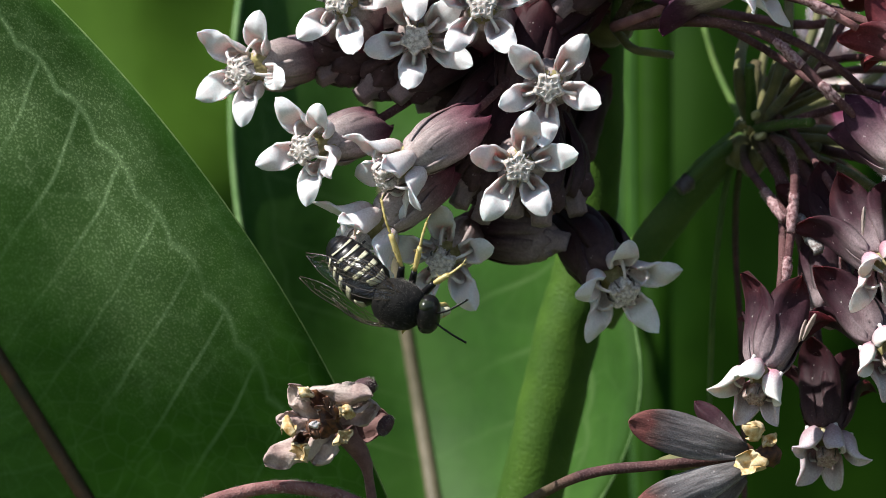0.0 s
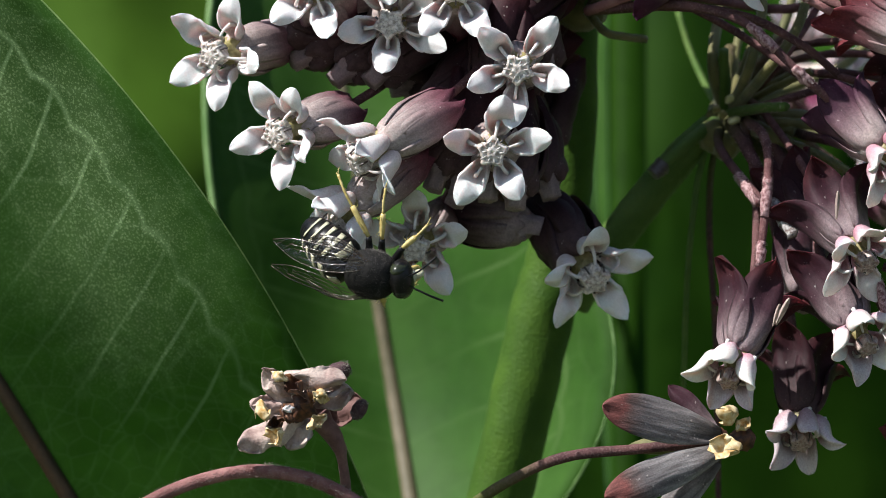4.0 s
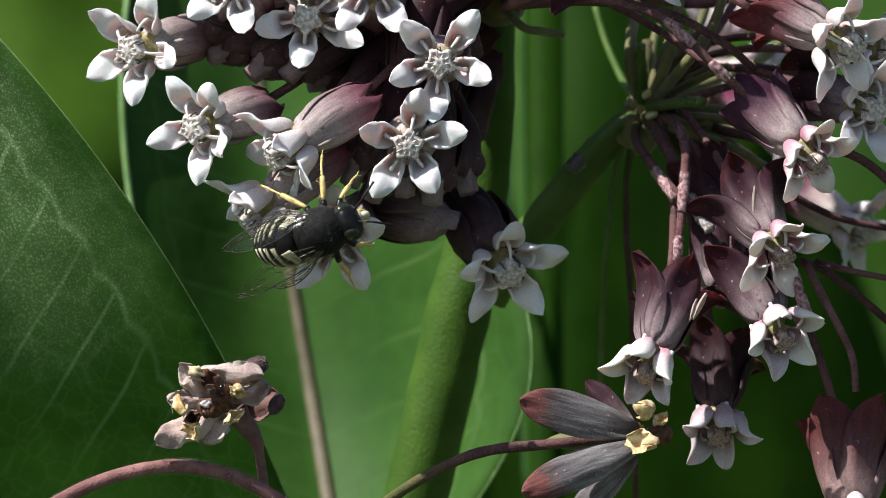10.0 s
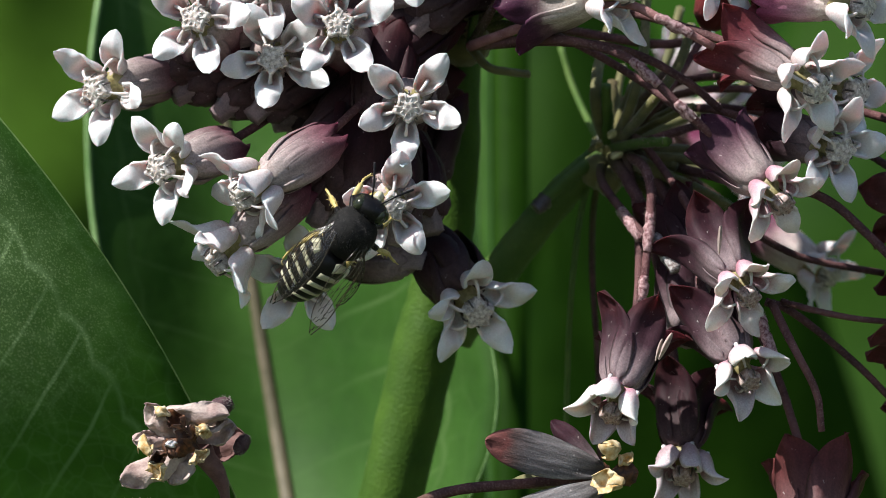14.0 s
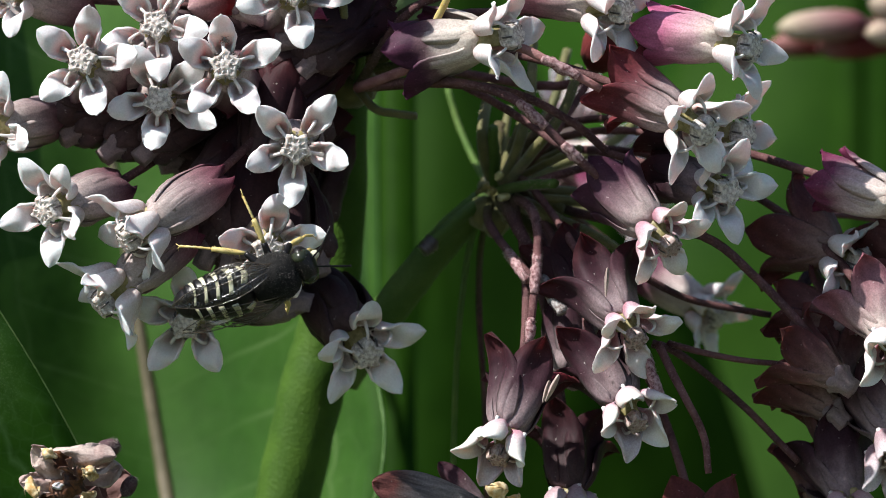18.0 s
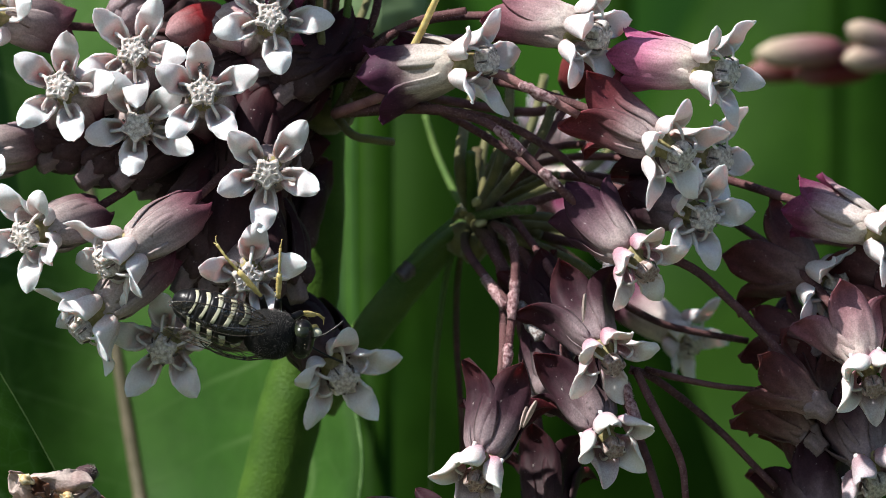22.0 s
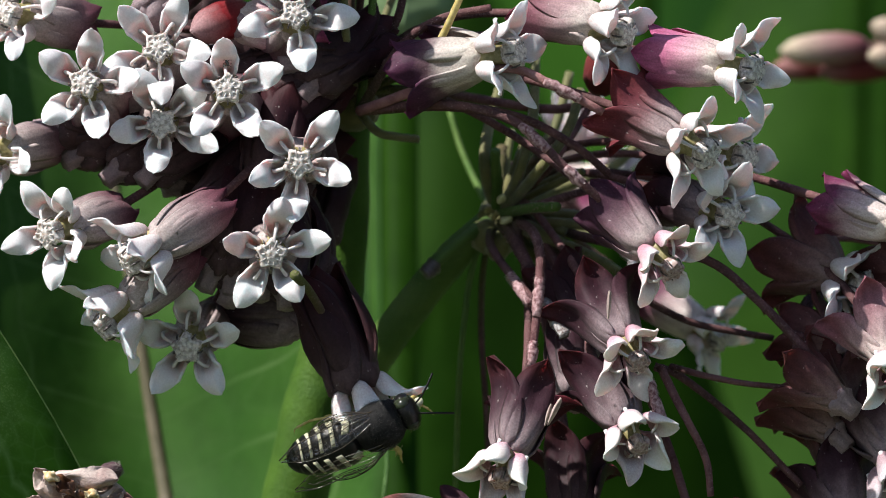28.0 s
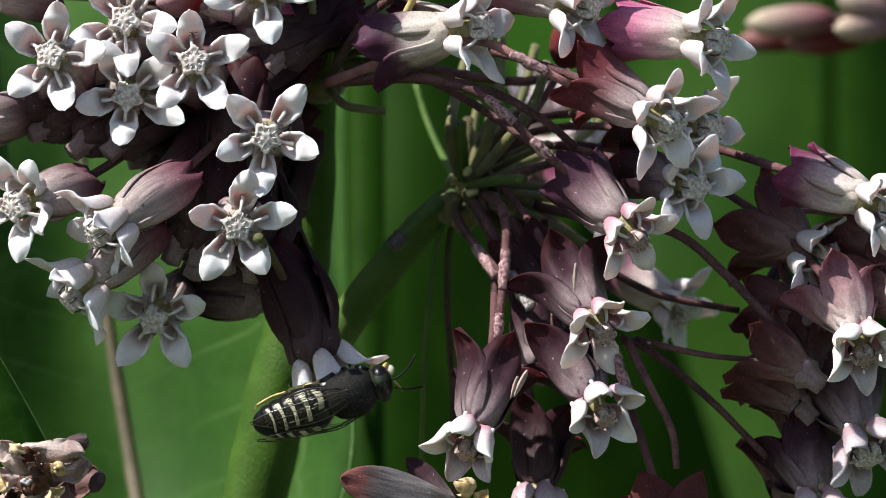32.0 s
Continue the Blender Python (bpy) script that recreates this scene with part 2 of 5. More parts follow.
M_PETAL_ROSE = along("petal dull rose", [(0.0, (0.15, 0.035, 0.055)), (0.4, (0.23, 0.1, 0.12)), (0.75, (0.34, 0.23, 0.23)), (1.0, (0.5, 0.42, 0.38))], -8.6, -0.5, 2, 0.6, vein=1.0)
M_PETAL_MAUVE = along("petal mauve with dark purple tip", [(0.0, (0.05, 0.014, 0.03)), (0.4, (0.055, 0.02, 0.036)), (0.6, (0.14, 0.08, 0.095)), (0.8, (0.26, 0.19, 0.195)), (1.0, (0.36, 0.3, 0.28))], -8.6, -0.5, 2, 0.6, vein=1.0)
M_PETAL_OLD = along("petal withered", [(0.0, (0.14, 0.05, 0.045)), (0.1, (0.1, 0.065, 0.06)), (0.24, (0.11, 0.1, 0.102)), (0.7, (0.2, 0.186, 0.186)), (1.0, (0.12, 0.105, 0.1))], -10.4, -0.5, 2, 0.75, bump=0.6, vein=1.6, streak=0.9)
M_PEDICEL = stalk_material("pedicel", (0.075, 0.085, 0.025), (0.07, 0.034, 0.036), (0.125, 0.058, 0.058))
M_PEDICEL_PINK = stalk_material("pedicel pink", (0.09, 0.075, 0.03), (0.09, 0.038, 0.04), (0.19, 0.09, 0.088))
M_PEDICEL_ROSE = stalk_material("pedicel rose", (0.2, 0.09, 0.085), (0.17, 0.07, 0.068), (0.32, 0.16, 0.15))
M_PEDICEL_GREEN = surface("pedicel green", (0.085, 0.088, 0.022), (0.17, 0.155, 0.052), 2.2, 0.65, 0.5, fine=12, sheen=0.2)
M_STEM = surface("stem green", (0.03, 0.078, 0.005), (0.052, 0.114, 0.009), 5, 0.6, 0.5, fine=16, sheen=0.03, spec=0.2)
M_STEM_DARK = surface("peduncle green", (0.055, 0.115, 0.018), (0.09, 0.15, 0.03), 4, 0.6, 0.5, fine=16, sheen=0.03, spec=0.2)
M_LEAF = leaf_material("leaf front", (0.02, 0.078, 0.005), (0.044, 0.135, 0.014), (0.22, 0.38, 0.17), dust=1.0, laterals=27, pale=0.5, fade=0.7)
M_LEAF2 = leaf_material("leaf behind", (0.027, 0.088, 0.01), (0.051, 0.132, 0.019), (0.11, 0.2, 0.06), dust=0.12, spec=0.2, laterals=13, pale=0.7)
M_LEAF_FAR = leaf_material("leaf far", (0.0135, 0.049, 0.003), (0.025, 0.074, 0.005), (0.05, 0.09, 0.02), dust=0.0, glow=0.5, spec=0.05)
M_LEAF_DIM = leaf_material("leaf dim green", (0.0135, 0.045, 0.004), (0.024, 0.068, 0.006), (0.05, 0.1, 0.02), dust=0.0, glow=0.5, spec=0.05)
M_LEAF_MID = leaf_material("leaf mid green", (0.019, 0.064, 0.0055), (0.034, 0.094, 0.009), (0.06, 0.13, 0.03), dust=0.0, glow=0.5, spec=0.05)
M_LEAF_PALE = leaf_material("leaf pale green", (0.14, 0.22, 0.1), (0.22, 0.3, 0.16), (0.2, 0.3, 0.15), dust=0.0, glow=0.3, spec=0.05)
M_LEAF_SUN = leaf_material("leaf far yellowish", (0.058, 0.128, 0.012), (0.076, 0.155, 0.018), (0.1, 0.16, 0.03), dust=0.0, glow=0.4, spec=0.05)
M_VEIN = surface("leaf vein", (0.1, 0.215, 0.055), (0.17, 0.29, 0.1), 2, 0.6, 0.3)
M_VEIN_DIM = surface("leaf vein dim", (0.027, 0.088, 0.017), (0.042, 0.115, 0.028), 2, 0.6, 0.3)
M_MARGIN = surface("leaf margin", (0.12, 0.22, 0.05), (0.2, 0.3, 0.09), 1.5, 0.6, 0.3)
M_RIB = surface("midrib tan", (0.1, 0.09, 0.05), (0.15, 0.125, 0.08), 2.5, 0.6, 0.4)
M_RIB_BROWN = surface("midrib brown", (0.03, 0.022, 0.01), (0.055, 0.03, 0.015), 2.5, 0.6, 0.4)
M_DRY = surface("dried flower", (0.3, 0.2, 0.18), (0.52, 0.42, 0.37), 2.2, 0.75, 0.8, sheen=0.1)
M_DRY_MAUVE = surface("dried mauve", (0.12, 0.055, 0.05), (0.2, 0.105, 0.09), 1.6, 0.75, 0.6, sheen=0.1)
M_DRY_PURPLE = surface("dried purple", (0.05, 0.022, 0.028), (0.1, 0.05, 0.055), 0.8, 0.75, 0.6)
M_DRY_TAN = surface("dried hood", (0.46, 0.27, 0.08), (0.72, 0.62, 0.4), 0.7, 0.6, 0.7)
M_DRY_BROWN = surface("shrivelled brown", (0.03, 0.013, 0.01), (0.14, 0.055, 0.022), 0.6, 0.6, 0.8)
M_CHITIN = surface("black chitin", (0.005, 0.005, 0.006), (0.009, 0.008, 0.008), 0.5, 0.3, 0.4, spec=0.25)
M_THORAX = surface("downy black thorax", (0.006, 0.006, 0.006), (0.016, 0.015, 0.014), 0.35, 0.75, 1.0, fine=5, spec=0.15)
M_BAND = surface("yellow band", (0.38, 0.37, 0.26), (0.54, 0.52, 0.37), 0.8, 0.38, 0.2)
M_LEG = surface("yellow leg", (0.42, 0.31, 0.09), (0.58, 0.48, 0.2), 0.7, 0.4, 0.2)
M_EYE = surface("green eye", (0.014, 0.017, 0.01), (0.03, 0.037, 0.02), 0.9, 0.22, 0.1, spec=0.35)
M_FUZZ = surface("grey fuzz", (0.12, 0.11, 0.1), (0.24, 0.22, 0.19), 0.6, 0.8, 0.0)
M_FUZZ_PALE = surface("pale down", (0.34, 0.27, 0.25), (0.5, 0.42, 0.4), 0.6, 0.8, 0.0)
M_FUZZ_TAN = surface("tan down", (0.2, 0.18, 0.12), (0.32, 0.28, 0.2), 0.6, 0.8, 0.0)
M_FUZZ_BLACK = surface("wasp fuzz", (0.02, 0.018, 0.017), (0.22, 0.205, 0.19), 0.6, 0.7, 0.0)
M_FUZZ_GREEN = surface("stem down", (0.22, 0.3, 0.12), (0.36, 0.42, 0.22), 0.6, 0.8, 0.0)
M_FUZZ_PINK = surface("pink fuzz", (0.26, 0.15, 0.15), (0.42, 0.3, 0.3), 0.6, 0.8, 0.0)
M_BUD_TIP = surface("cream nub", (0.5, 0.48, 0.2), (0.66, 0.62, 0.36), 0.9, 0.6, 0.4)
M_SCURF = surface("pink scurf", (0.14, 0.05, 0.055), (0.5, 0.33, 0.33), 0.35, 0.8, 1.0, fine=5)
M_MEALY = surface("mealy scurf", (0.14, 0.1, 0.09), (0.52, 0.5, 0.48), 0.35, 0.8, 1.0, fine=5)
M_WINGVEIN = surface("wing vein", (0.03, 0.022, 0.015), (0.05, 0.035, 0.02), 0.5, 0.22, 0.1, spec=0.9)
M_SOIL = surface("meadow ground", (0.03, 0.045, 0.016), (0.06, 0.07, 0.03), 300, 0.9, 0.5)


def wing_material():
    m, nt, p = begin("wing membrane")
    tr = nt.nodes.new("ShaderNodeBsdfTransparent")
    tr.inputs[0].default_value = (0.93, 0.91, 0.87, 1)
    gl = nt.nodes.new("ShaderNodeBsdfGlossy")
    gl.inputs["Roughness"].default_value = 0.16
    wav = noise_tex(nt, 900, 2)
    b = nt.nodes.new("ShaderNodeBump")
    b.inputs["Strength"].default_value, b.inputs["Distance"].default_value = 0.8, 0.12 * MM
    nt.links.new(wav, b.inputs["Height"])
    nt.links.new(b.outputs[0], gl.inputs["Normal"])
    mix = nt.nodes.new("ShaderNodeMixShader")
    mix.inputs[0].default_value = 0.035
    nt.links.new(tr.outputs[0], mix.inputs[1])
    nt.links.new(gl.outputs[0], mix.inputs[2])
    nt.links.new(mix.outputs[0], nt.nodes["Material Output"].inputs[0])
    return m


M_WING = wing_material()


def backdrop_material():
    m, nt, p = begin("far meadow")
    tc = nt.nodes.new("ShaderNodeTexCoord")
    mp = nt.nodes.new("ShaderNodeMapping")
    mp.inputs["Scale"].default_value = (9.0, 9.0, 2.4)
    nt.links.new(tc.outputs["Object"], mp.inputs[0])
    a = noise_tex(nt, 1.0, 2, mp.outputs[0])
    fine = noise_tex(nt, 60, 4)
    # dark and bright noise tones paint shaded and sunlit growth into the colour
    col = ramp(nt, a, [(0.3, (0.012, 0.05, 0.008)), (0.5, (0.035, 0.11, 0.01)), (0.7, (0.09, 0.15, 0.015))])
    col = blend(nt, 0.5, col, ramp(nt, fine, [(0.3, (0.3, 0.3, 0.3)), (0.7, (0.7, 0.7, 0.7))]), "OVERLAY")
    nt.links.new(col, p.inputs["Base Color"])
    p.inputs["Roughness"].default_value = 0.9
    p.inputs["Specular IOR Level"].default_value = 0.1
    return m


M_FAR = backdrop_material()


# ---- building helpers ----
def mesh_of(name, verts, faces, material, smooth=True):
    me = bpy.data.meshes.new(name)
    me.from_pydata([tuple(v) for v in verts], [], faces)
    me.materials.append(material)
    if smooth:
        me.polygons.foreach_set("use_smooth", [True] * len(me.polygons))
    me.update()
    return me


def part(name, me, parent, m=None, label=""):
    ob = new(name, me)
    ob.parent = parent
    if m is not None:
        ob.matrix_basis = m
    return tagged(ob, label)


def thing(name, place, label, category, group="", kind=""):
    ob = new(name)
    ob.empty_display_size = 0.002
    ob.location = place
    return tagged(ob, label, category, group, kind)


def bezier(p0, p1, p2, p3, n):
    out = []
    for i in range(n + 1):
        t = i / n
        s = 1 - t
        out.append(p0 * s ** 3 + p1 * 3 * s * s * t + p2 * 3 * s * t * t + p3 * t ** 3)
    return out


def smooth_line(points, n):
    """A smooth line through a few points."""
    pts = [points[0] * 2 - points[1], *points, points[-1] * 2 - points[-2]]
    out = []
    for k in range(1, len(pts) - 2):
        a, b, c, d = pts[k - 1:k + 3]
        for i in range(n):
            t = i / n
            out.append(0.5 * (2 * b + (c - a) * t + (2 * a - 5 * b + 4 * c - d) * t * t + (3 * b - a - 3 * c + d) * t ** 3))
    out.append(points[-1])
    return out


def tube_data(line, radius, sides=10, lumps=0.0, seed=0, caps=True):
    """Rings along a line; radius is a number or a function of 0..1."""
    verts, faces = [], []
    n = len(line)
    side = Vector((0.31, 0.17, 0.93))
    for i, p in enumerate(line):
        tan = (line[min(i + 1, n - 1)] - line[max(i - 1, 0)]).normalized()
        a = side - tan * side.dot(tan)
        if a.length < 1e-4:
            a = tan.orthogonal()
        a.normalize()
        side = a
        b = tan.cross(a)
        r = radius(i / (n - 1)) if callable(radius) else radius
        for k in range(sides):
            w = 2 * math.pi * k / sides
            q = r
            if lumps:
                q *= 1 + lumps * noise.noise(Vector((i * 0.7 + seed * 9.1, math.cos(w) * 1.3, math.sin(w) * 1.3)))
            verts.append(p + (a * math.cos(w) + b * math.sin(w)) * q)
    for i in range(n - 1):
        for k in range(sides):
            k2 = (k + 1) % sides
            faces.append((i * sides + k, i * sides + k2, (i + 1) * sides + k2, (i + 1) * sides + k))
    if caps:
        faces.append(tuple(reversed(range(sides))))
        faces.append(tuple(range((n - 1) * sides, n * sides)))
    return verts, faces


def join_data(*items):
    verts, faces = [], []
    for v, f in items:
        k = len(verts)
        verts += v
        faces += [tuple(i + k for i in q) for q in f]
    return verts, faces


def lathe_data(profile, sides=16, squash=None):
    """Profile of (radius, z) turned about z; squash(angle, z) scales the radius."""
    verts, faces = [], []
    for r, z in profile:
        for k in range(sides):
            w = 2 * math.pi * k / sides
            q = r * (squash(w, z) if squash else 1)
            verts.append(Vector((q * math.cos(w), q * math.sin(w), z)))
    for i in range(len(profile) - 1):
        for k in range(sides):
            k2 = (k + 1) % sides
            faces.append((i * sides + k, i * sides + k2, (i + 1) * sides + k2, (i + 1) * sides + k))
    faces.append(tuple(reversed(range(sides))))
    faces.append(tuple(range((len(profile) - 1) * sides, len(profile) * sides)))
    return verts, faces


def mm(data):
    v, f = data
    return [p * MM for p in v], f


def shell_data(outer, inner, nu, nv):
    """Two grids of nu x nv points closed into one solid."""
    verts = outer + inner
    o = nu * nv
    faces = []
    for i in range(nu - 1):
        for j in range(nv - 1):
            a, b, c, d = i * nv + j, i * nv + j + 1, (i + 1) * nv + j + 1, (i + 1) * nv + j
            faces.append((a, d, c, b))
            faces.append((o + a, o + b, o + c, o + d))
    for i in range(nu - 1):
        a, d = i * nv, (i + 1) * nv
        faces.append((a, o + a, o + d, d))
        a, d = i * nv + nv - 1, (i + 1) * nv + nv - 1
        faces.append((a, d, o + d, o + a))
    for j in range(nv - 1):
        faces.append((j, j + 1, o + j + 1, o + j))
        a, b = (nu - 1) * nv + j, (nu - 1) * nv + j + 1
        faces.append((a, o + a, o + b, b))
    return verts, faces


def scoop(path, width, depth, thick, nu=13, nv=11, wob=0.0, seed=0, rim=0.75, wrap=None):
    """A cupped blade: path(u) gives (r, z); width and depth of its U, with a thickness. Opens towards the axis."""
    outer, inner = [], []
    for i in range(nu):
        u = 1 - (1 - i / (nu - 1)) ** 1.7
        r, z = path(u)
        r1, z1 = path(min(u + 0.02, 1))
        r0, z0 = path(max(u - 0.02, 0))
        t = Vector((r1 - r0, 0, z1 - z0)).normalized()
        nrm = Vector((-t.z, 0, t.x))
        c = Vector((r, 0, z))
        w, dp, th = width(u), depth(u), thick(u)
        for row, k in ((outer, 0.0), (inner, 1.0)):
            for j in range(nv):
                v = -1 + 2 * j / (nv - 1)
                a = v * (wrap(u) if wrap else math.pi / 2)
                edge = 1 - rim * abs(v) ** 3
                y = (w - th * 0.75 * k * edge) * math.sin(a)
                n = dp * (1 - math.cos(a)) + th * k * edge
                q = c + Vector((0, y, 0)) + nrm * n
                if wob:
                    q += nrm * (wob * noise.noise(Vector((u * 3 + seed, v * 1.6, seed * 2.3))))
                    if wob > 0.8:
                        q += Vector((0.2, 0.5, 0.4)) * (0.5 * wob * noise.noise(Vector((u * 7 + seed * 3.1, v * 3.4, seed))))
                row.append(q)
    return shell_data(outer, inner, nu, nv)


def curve_of(*pts):
    """(r, z) along a smooth line through points, by 0..1."""
    line = smooth_line([Vector((a, 0, b)) for a, b in pts], 8)

    def f(u):
        k = u * (len(line) - 1)
        i = min(int(k), len(line) - 2)
        p = line[i].lerp(line[i + 1], k - i)
        return p.x, p.z
    return f


def hill(u, peak, top, start, end, power=0.7):
    """Rises from start to top at peak and falls to end."""
    if u < peak:
        return start + (top - start) * math.sin(u / peak * math.pi / 2)
    w = (u - peak) / (1 - peak)
    return end + (top - end) * max(0.0, 1 - w ** 2.2) ** power


# ---- milkweed flowers ----
def ear(u):
    """Broad at the shoulder, drawn out to a point."""
    if u < 0.5:
        t = u / 0.5
        return 0.4 + 1.2 * t * t * (3 - 2 * t)
    return 0.1 + 1.5 * max(0.0, 1 - ((u - 0.5) / 0.5) ** 1.6) ** 0.9


def ease(u, a, b):
    t = min(1.0, max(0.0, (u - a) / (b - a)))
    return t * t * (3 - 2 * t)


def cup_hood(name, material, tip, belly=1.0, seed=0, bend=0.0):
    """A deep cup with a rounded rim that runs out into a broad, bluntly pointed lip."""
    floor = curve_of((1.4, 0.9), (1.95, 0.45), (2.6, 0.9), (3.05, 2.2), (3.55, 3.15), (4.5, 3.65), tip)
    rim = curve_of((1.55, 1.3), (2.0, 2.3), (2.5, 2.9), (3.1, 3.2), (3.8, 3.4), (4.6, 3.5), (tip[0] - 0.12, tip[1] - 0.02))
    nu, nv = 26, 17

    def half(u):
        if u < 0.62:
            return 0.46 + 0.58 * ease(u, -0.05, 0.36) + 0.24 * ease(u, 0.28, 0.62)
        return 0.2 + 1.08 * max(0.0, 1 - ((u - 0.62) / 0.38) ** 2.3) ** 0.62

    def at(u, v):
        a, b = floor(u), rim(u)
        k = abs(v) ** 2.3
        r, z = a[0] + (b[0] - a[0]) * k, a[1] + (b[1] - a[1]) * k
        puff = 0.16 * noise.noise(Vector((u * 3 + seed, v * 1.6, seed * 2.3))) + 0.34 * ease(u, 0.45, 0.75) * (1 - v * v) * (1 - 0.5 * ease(u, 0.8, 1.0))
        return Vector((r, half(u) * 0.95 * belly * v * (1 - 0.1 * k * (1 - ease(u, 0.4, 0.6))) + bend * u * u, z + puff))
    inner, outer = [], []
    for i in range(nu):
        u = 1 - (1 - i / (nu - 1)) ** 1.35
        for j in range(nv):
            v = math.sin(math.pi / 2 * (-1 + 2 * j / (nv - 1)))
            p = at(u, v)
            w = min(u, 0.95)
            du = at(w + 0.02, v) - at(max(0, w - 0.02), v)
            dv = at(w, min(1, v + 0.04)) - at(w, max(-1, v - 0.04))
            n = du.cross(dv).normalized()
            inner.append(p)
            outer.append(p - n * (0.46 - 0.18 * u - 0.16 * ease(u, 0.85, 1.0)) * (1 - 0.25 * v ** 4))
    return mesh_of(name, *mm(shell_data(outer, inner, nu, nv)), material)


def hood_mesh(name, material, tip=(5.7, 4.3), belly=1.0, seed=0, shape=None):
    if tip[1] < 4.85:
        return cup_hood(name, material, tip, belly, seed, 0.5 * noise.noise(Vector((seed * 1.7, 3.1, 0.4))))
    path = curve_of((1.1, 0.5), (2.2, 0.65), (3.1, 1.6), (3.5, 2.9), (3.9, 4.1), tip)
    return mesh_of(name, *mm(scoop(path, lambda u: (shape or spoon)(u) * belly * 1.12, lambda u: hill(u, 0.45, 1.45, 0.2, 0.05, 1.0), lambda u: 0.4 + 0.3 * math.exp(-((u - 0.6) / 0.2) ** 2) - 0.26 * ease(u, 0.75, 1.0),
                                   nu=22, nv=13, wob=0.25, seed=seed, rim=0.5)), material)


def spoon(u):
    return 0.6 + 0.6 * ease(u, 0.04, 0.5) if u < 0.62 else 0.24 + 0.96 * max(0.0, 1 - ((u - 0.62) / 0.38) ** 2.0) ** 0.7


def petal_mesh(name, material, flare=1.0, seed=0):
    if flare > 1.5:  # spread wide, with a pointed tip that turns outwards
        path = curve_of((0.8, 0.35), (1.4, 0.15), (2.0, -1.1), (2.7, -3.0), (3.5, -4.9), (4.5, -6.4), (5.8, -7.4))
    else:
        path = curve_of((0.8, 0.35), (1.4, 0.1), (1.8, -1.2), (2.0, -3.4), (2.0 + 0.5 * flare, -5.6), (2.05 + 1.3 * flare, -7.3), (2.0 + 2.6 * flare, -8.6))
    sharp = flare > 0.4

    def flip(u):
        return -0.85 * hill(u, 0.4, 1.15, 0.4, 0.0, 0.9) * (0.75 if sharp else 1) + 1.6 * max(0, u - 0.6) * flare * 0.8

    def wide(u):
        return hill(u, 0.58, 2.3, 0.62, 0.02, 1.0) if sharp else hill(u, 0.52, 2.2, 0.8, 0.05, 0.85)
    return mesh_of(name, *mm(scoop(path, wide, flip, lambda u: 0.28 if u < 0.8 else 0.16, nu=19, nv=11, wob=0.75, seed=seed)), material)


def column_meshes():
    def ten(w, z):
        return 1 + (0.16 if z > 2.6 else 0.05) * math.cos(5 * w) + 0.05 * math.cos(10 * w)
    head = mm(lathe_data([(0.8, 2.2), (1.15, 2.5), (1.38, 3.1), (1.38, 3.6), (1.25, 4.0), (1.05, 4.12), (0.95, 3.98), (0.7, 4.02), (0.45, 4.2), (0.2, 4.22), (0.05, 4.15)], 40, ten))
    ridges = []
    for k in range(10):
        w = 2 * math.pi * (k + 0.5) / 10
        c, s = math.cos(w), math.sin(w)
        out = 1.0 if k % 2 else 0.86
        line = [Vector((c * r * out, s * r * out, z)) * MM for r, z in ((0.5, 4.06), (0.9, 4.1), (1.2, 3.96), (1.33, 3.5), (1.32, 2.9), (1.15, 2.4))]
        ridges.append(tube_data(line, lambda t: (0.05 + 0.07 * math.sin(t * 3.1)) * MM, 6))
    head = mesh_of("column_head", *join_data(head, *ridges), M_HEAD)
    stalk = mesh_of("column_stalk", *mm(lathe_data([(1.2, -0.3), (1.5, 0.0), (1.6, 0.35), (1.3, 0.7), (1.0, 1.2), (0.95, 2.3)], 20,
                                                   lambda w, z: 1 + 0.12 * math.cos(5 * w))), M_STALK)
    glands = []
    for k in range(5):
        w = 2 * math.pi * (k + 0.5) / 5
        c, s = math.cos(w), math.sin(w)
        line = [Vector((c * r, s * r, z)) * MM for r, z in ((1.28, 3.95), (1.48, 3.5), (1.5, 3.0))]
        glands.append(tube_data(line, 0.1 * MM, 6))
    return head, stalk, mesh_of("gland", *join_data(*glands), M_GLAND)


HEAD, STALK, GLAND = column_meshes()
HORN = mesh_of("horn", *tube_data(smooth_line([Vector(p) * MM for p in ((2.7, 0, 0.9), (2.75, 0, 2.3), (2.2, 0, 3.15), (1.35, 0, 3.5))], 5),
                                  lambda t: (0.25 - 0.12 * t) * MM, 8), M_HORN)
HOODS = [hood_mesh("hood", M_HOOD, (5.8, 4.0), 1.04, 1), hood_mesh("hood", M_HOOD, (5.6, 4.4), 1.0, 2), hood_mesh("hood", M_HOOD, (5.8, 3.7), 1.1, 3),
         hood_mesh("hood", M_HOOD, (5.5, 4.6), 1.06, 4), hood_mesh("hood", M_HOOD, (5.7, 3.8), 1.12, 21)]
HOODS_CREAM = [hood_mesh("hood", M_HOOD_CREAM, (4.9, 5.0), 1.05, 5, ear), hood_mesh("hood", M_HOOD_CREAM, (4.1, 5.2), 1.1, 6), hood_mesh("hood", M_HOOD_CREAM, (4.5, 5.1), 1.02, 10)]
HOODS_EAR = [hood_mesh("hood", M_HOOD_CREAM, (5.7, 3.7), 1.08, 15, ear), hood_mesh("hood", M_HOOD_CREAM, (5.4, 4.5), 1.1, 16), hood_mesh("hood", M_HOOD_CREAM, (5.6, 3.4), 1.0, 17, ear)]
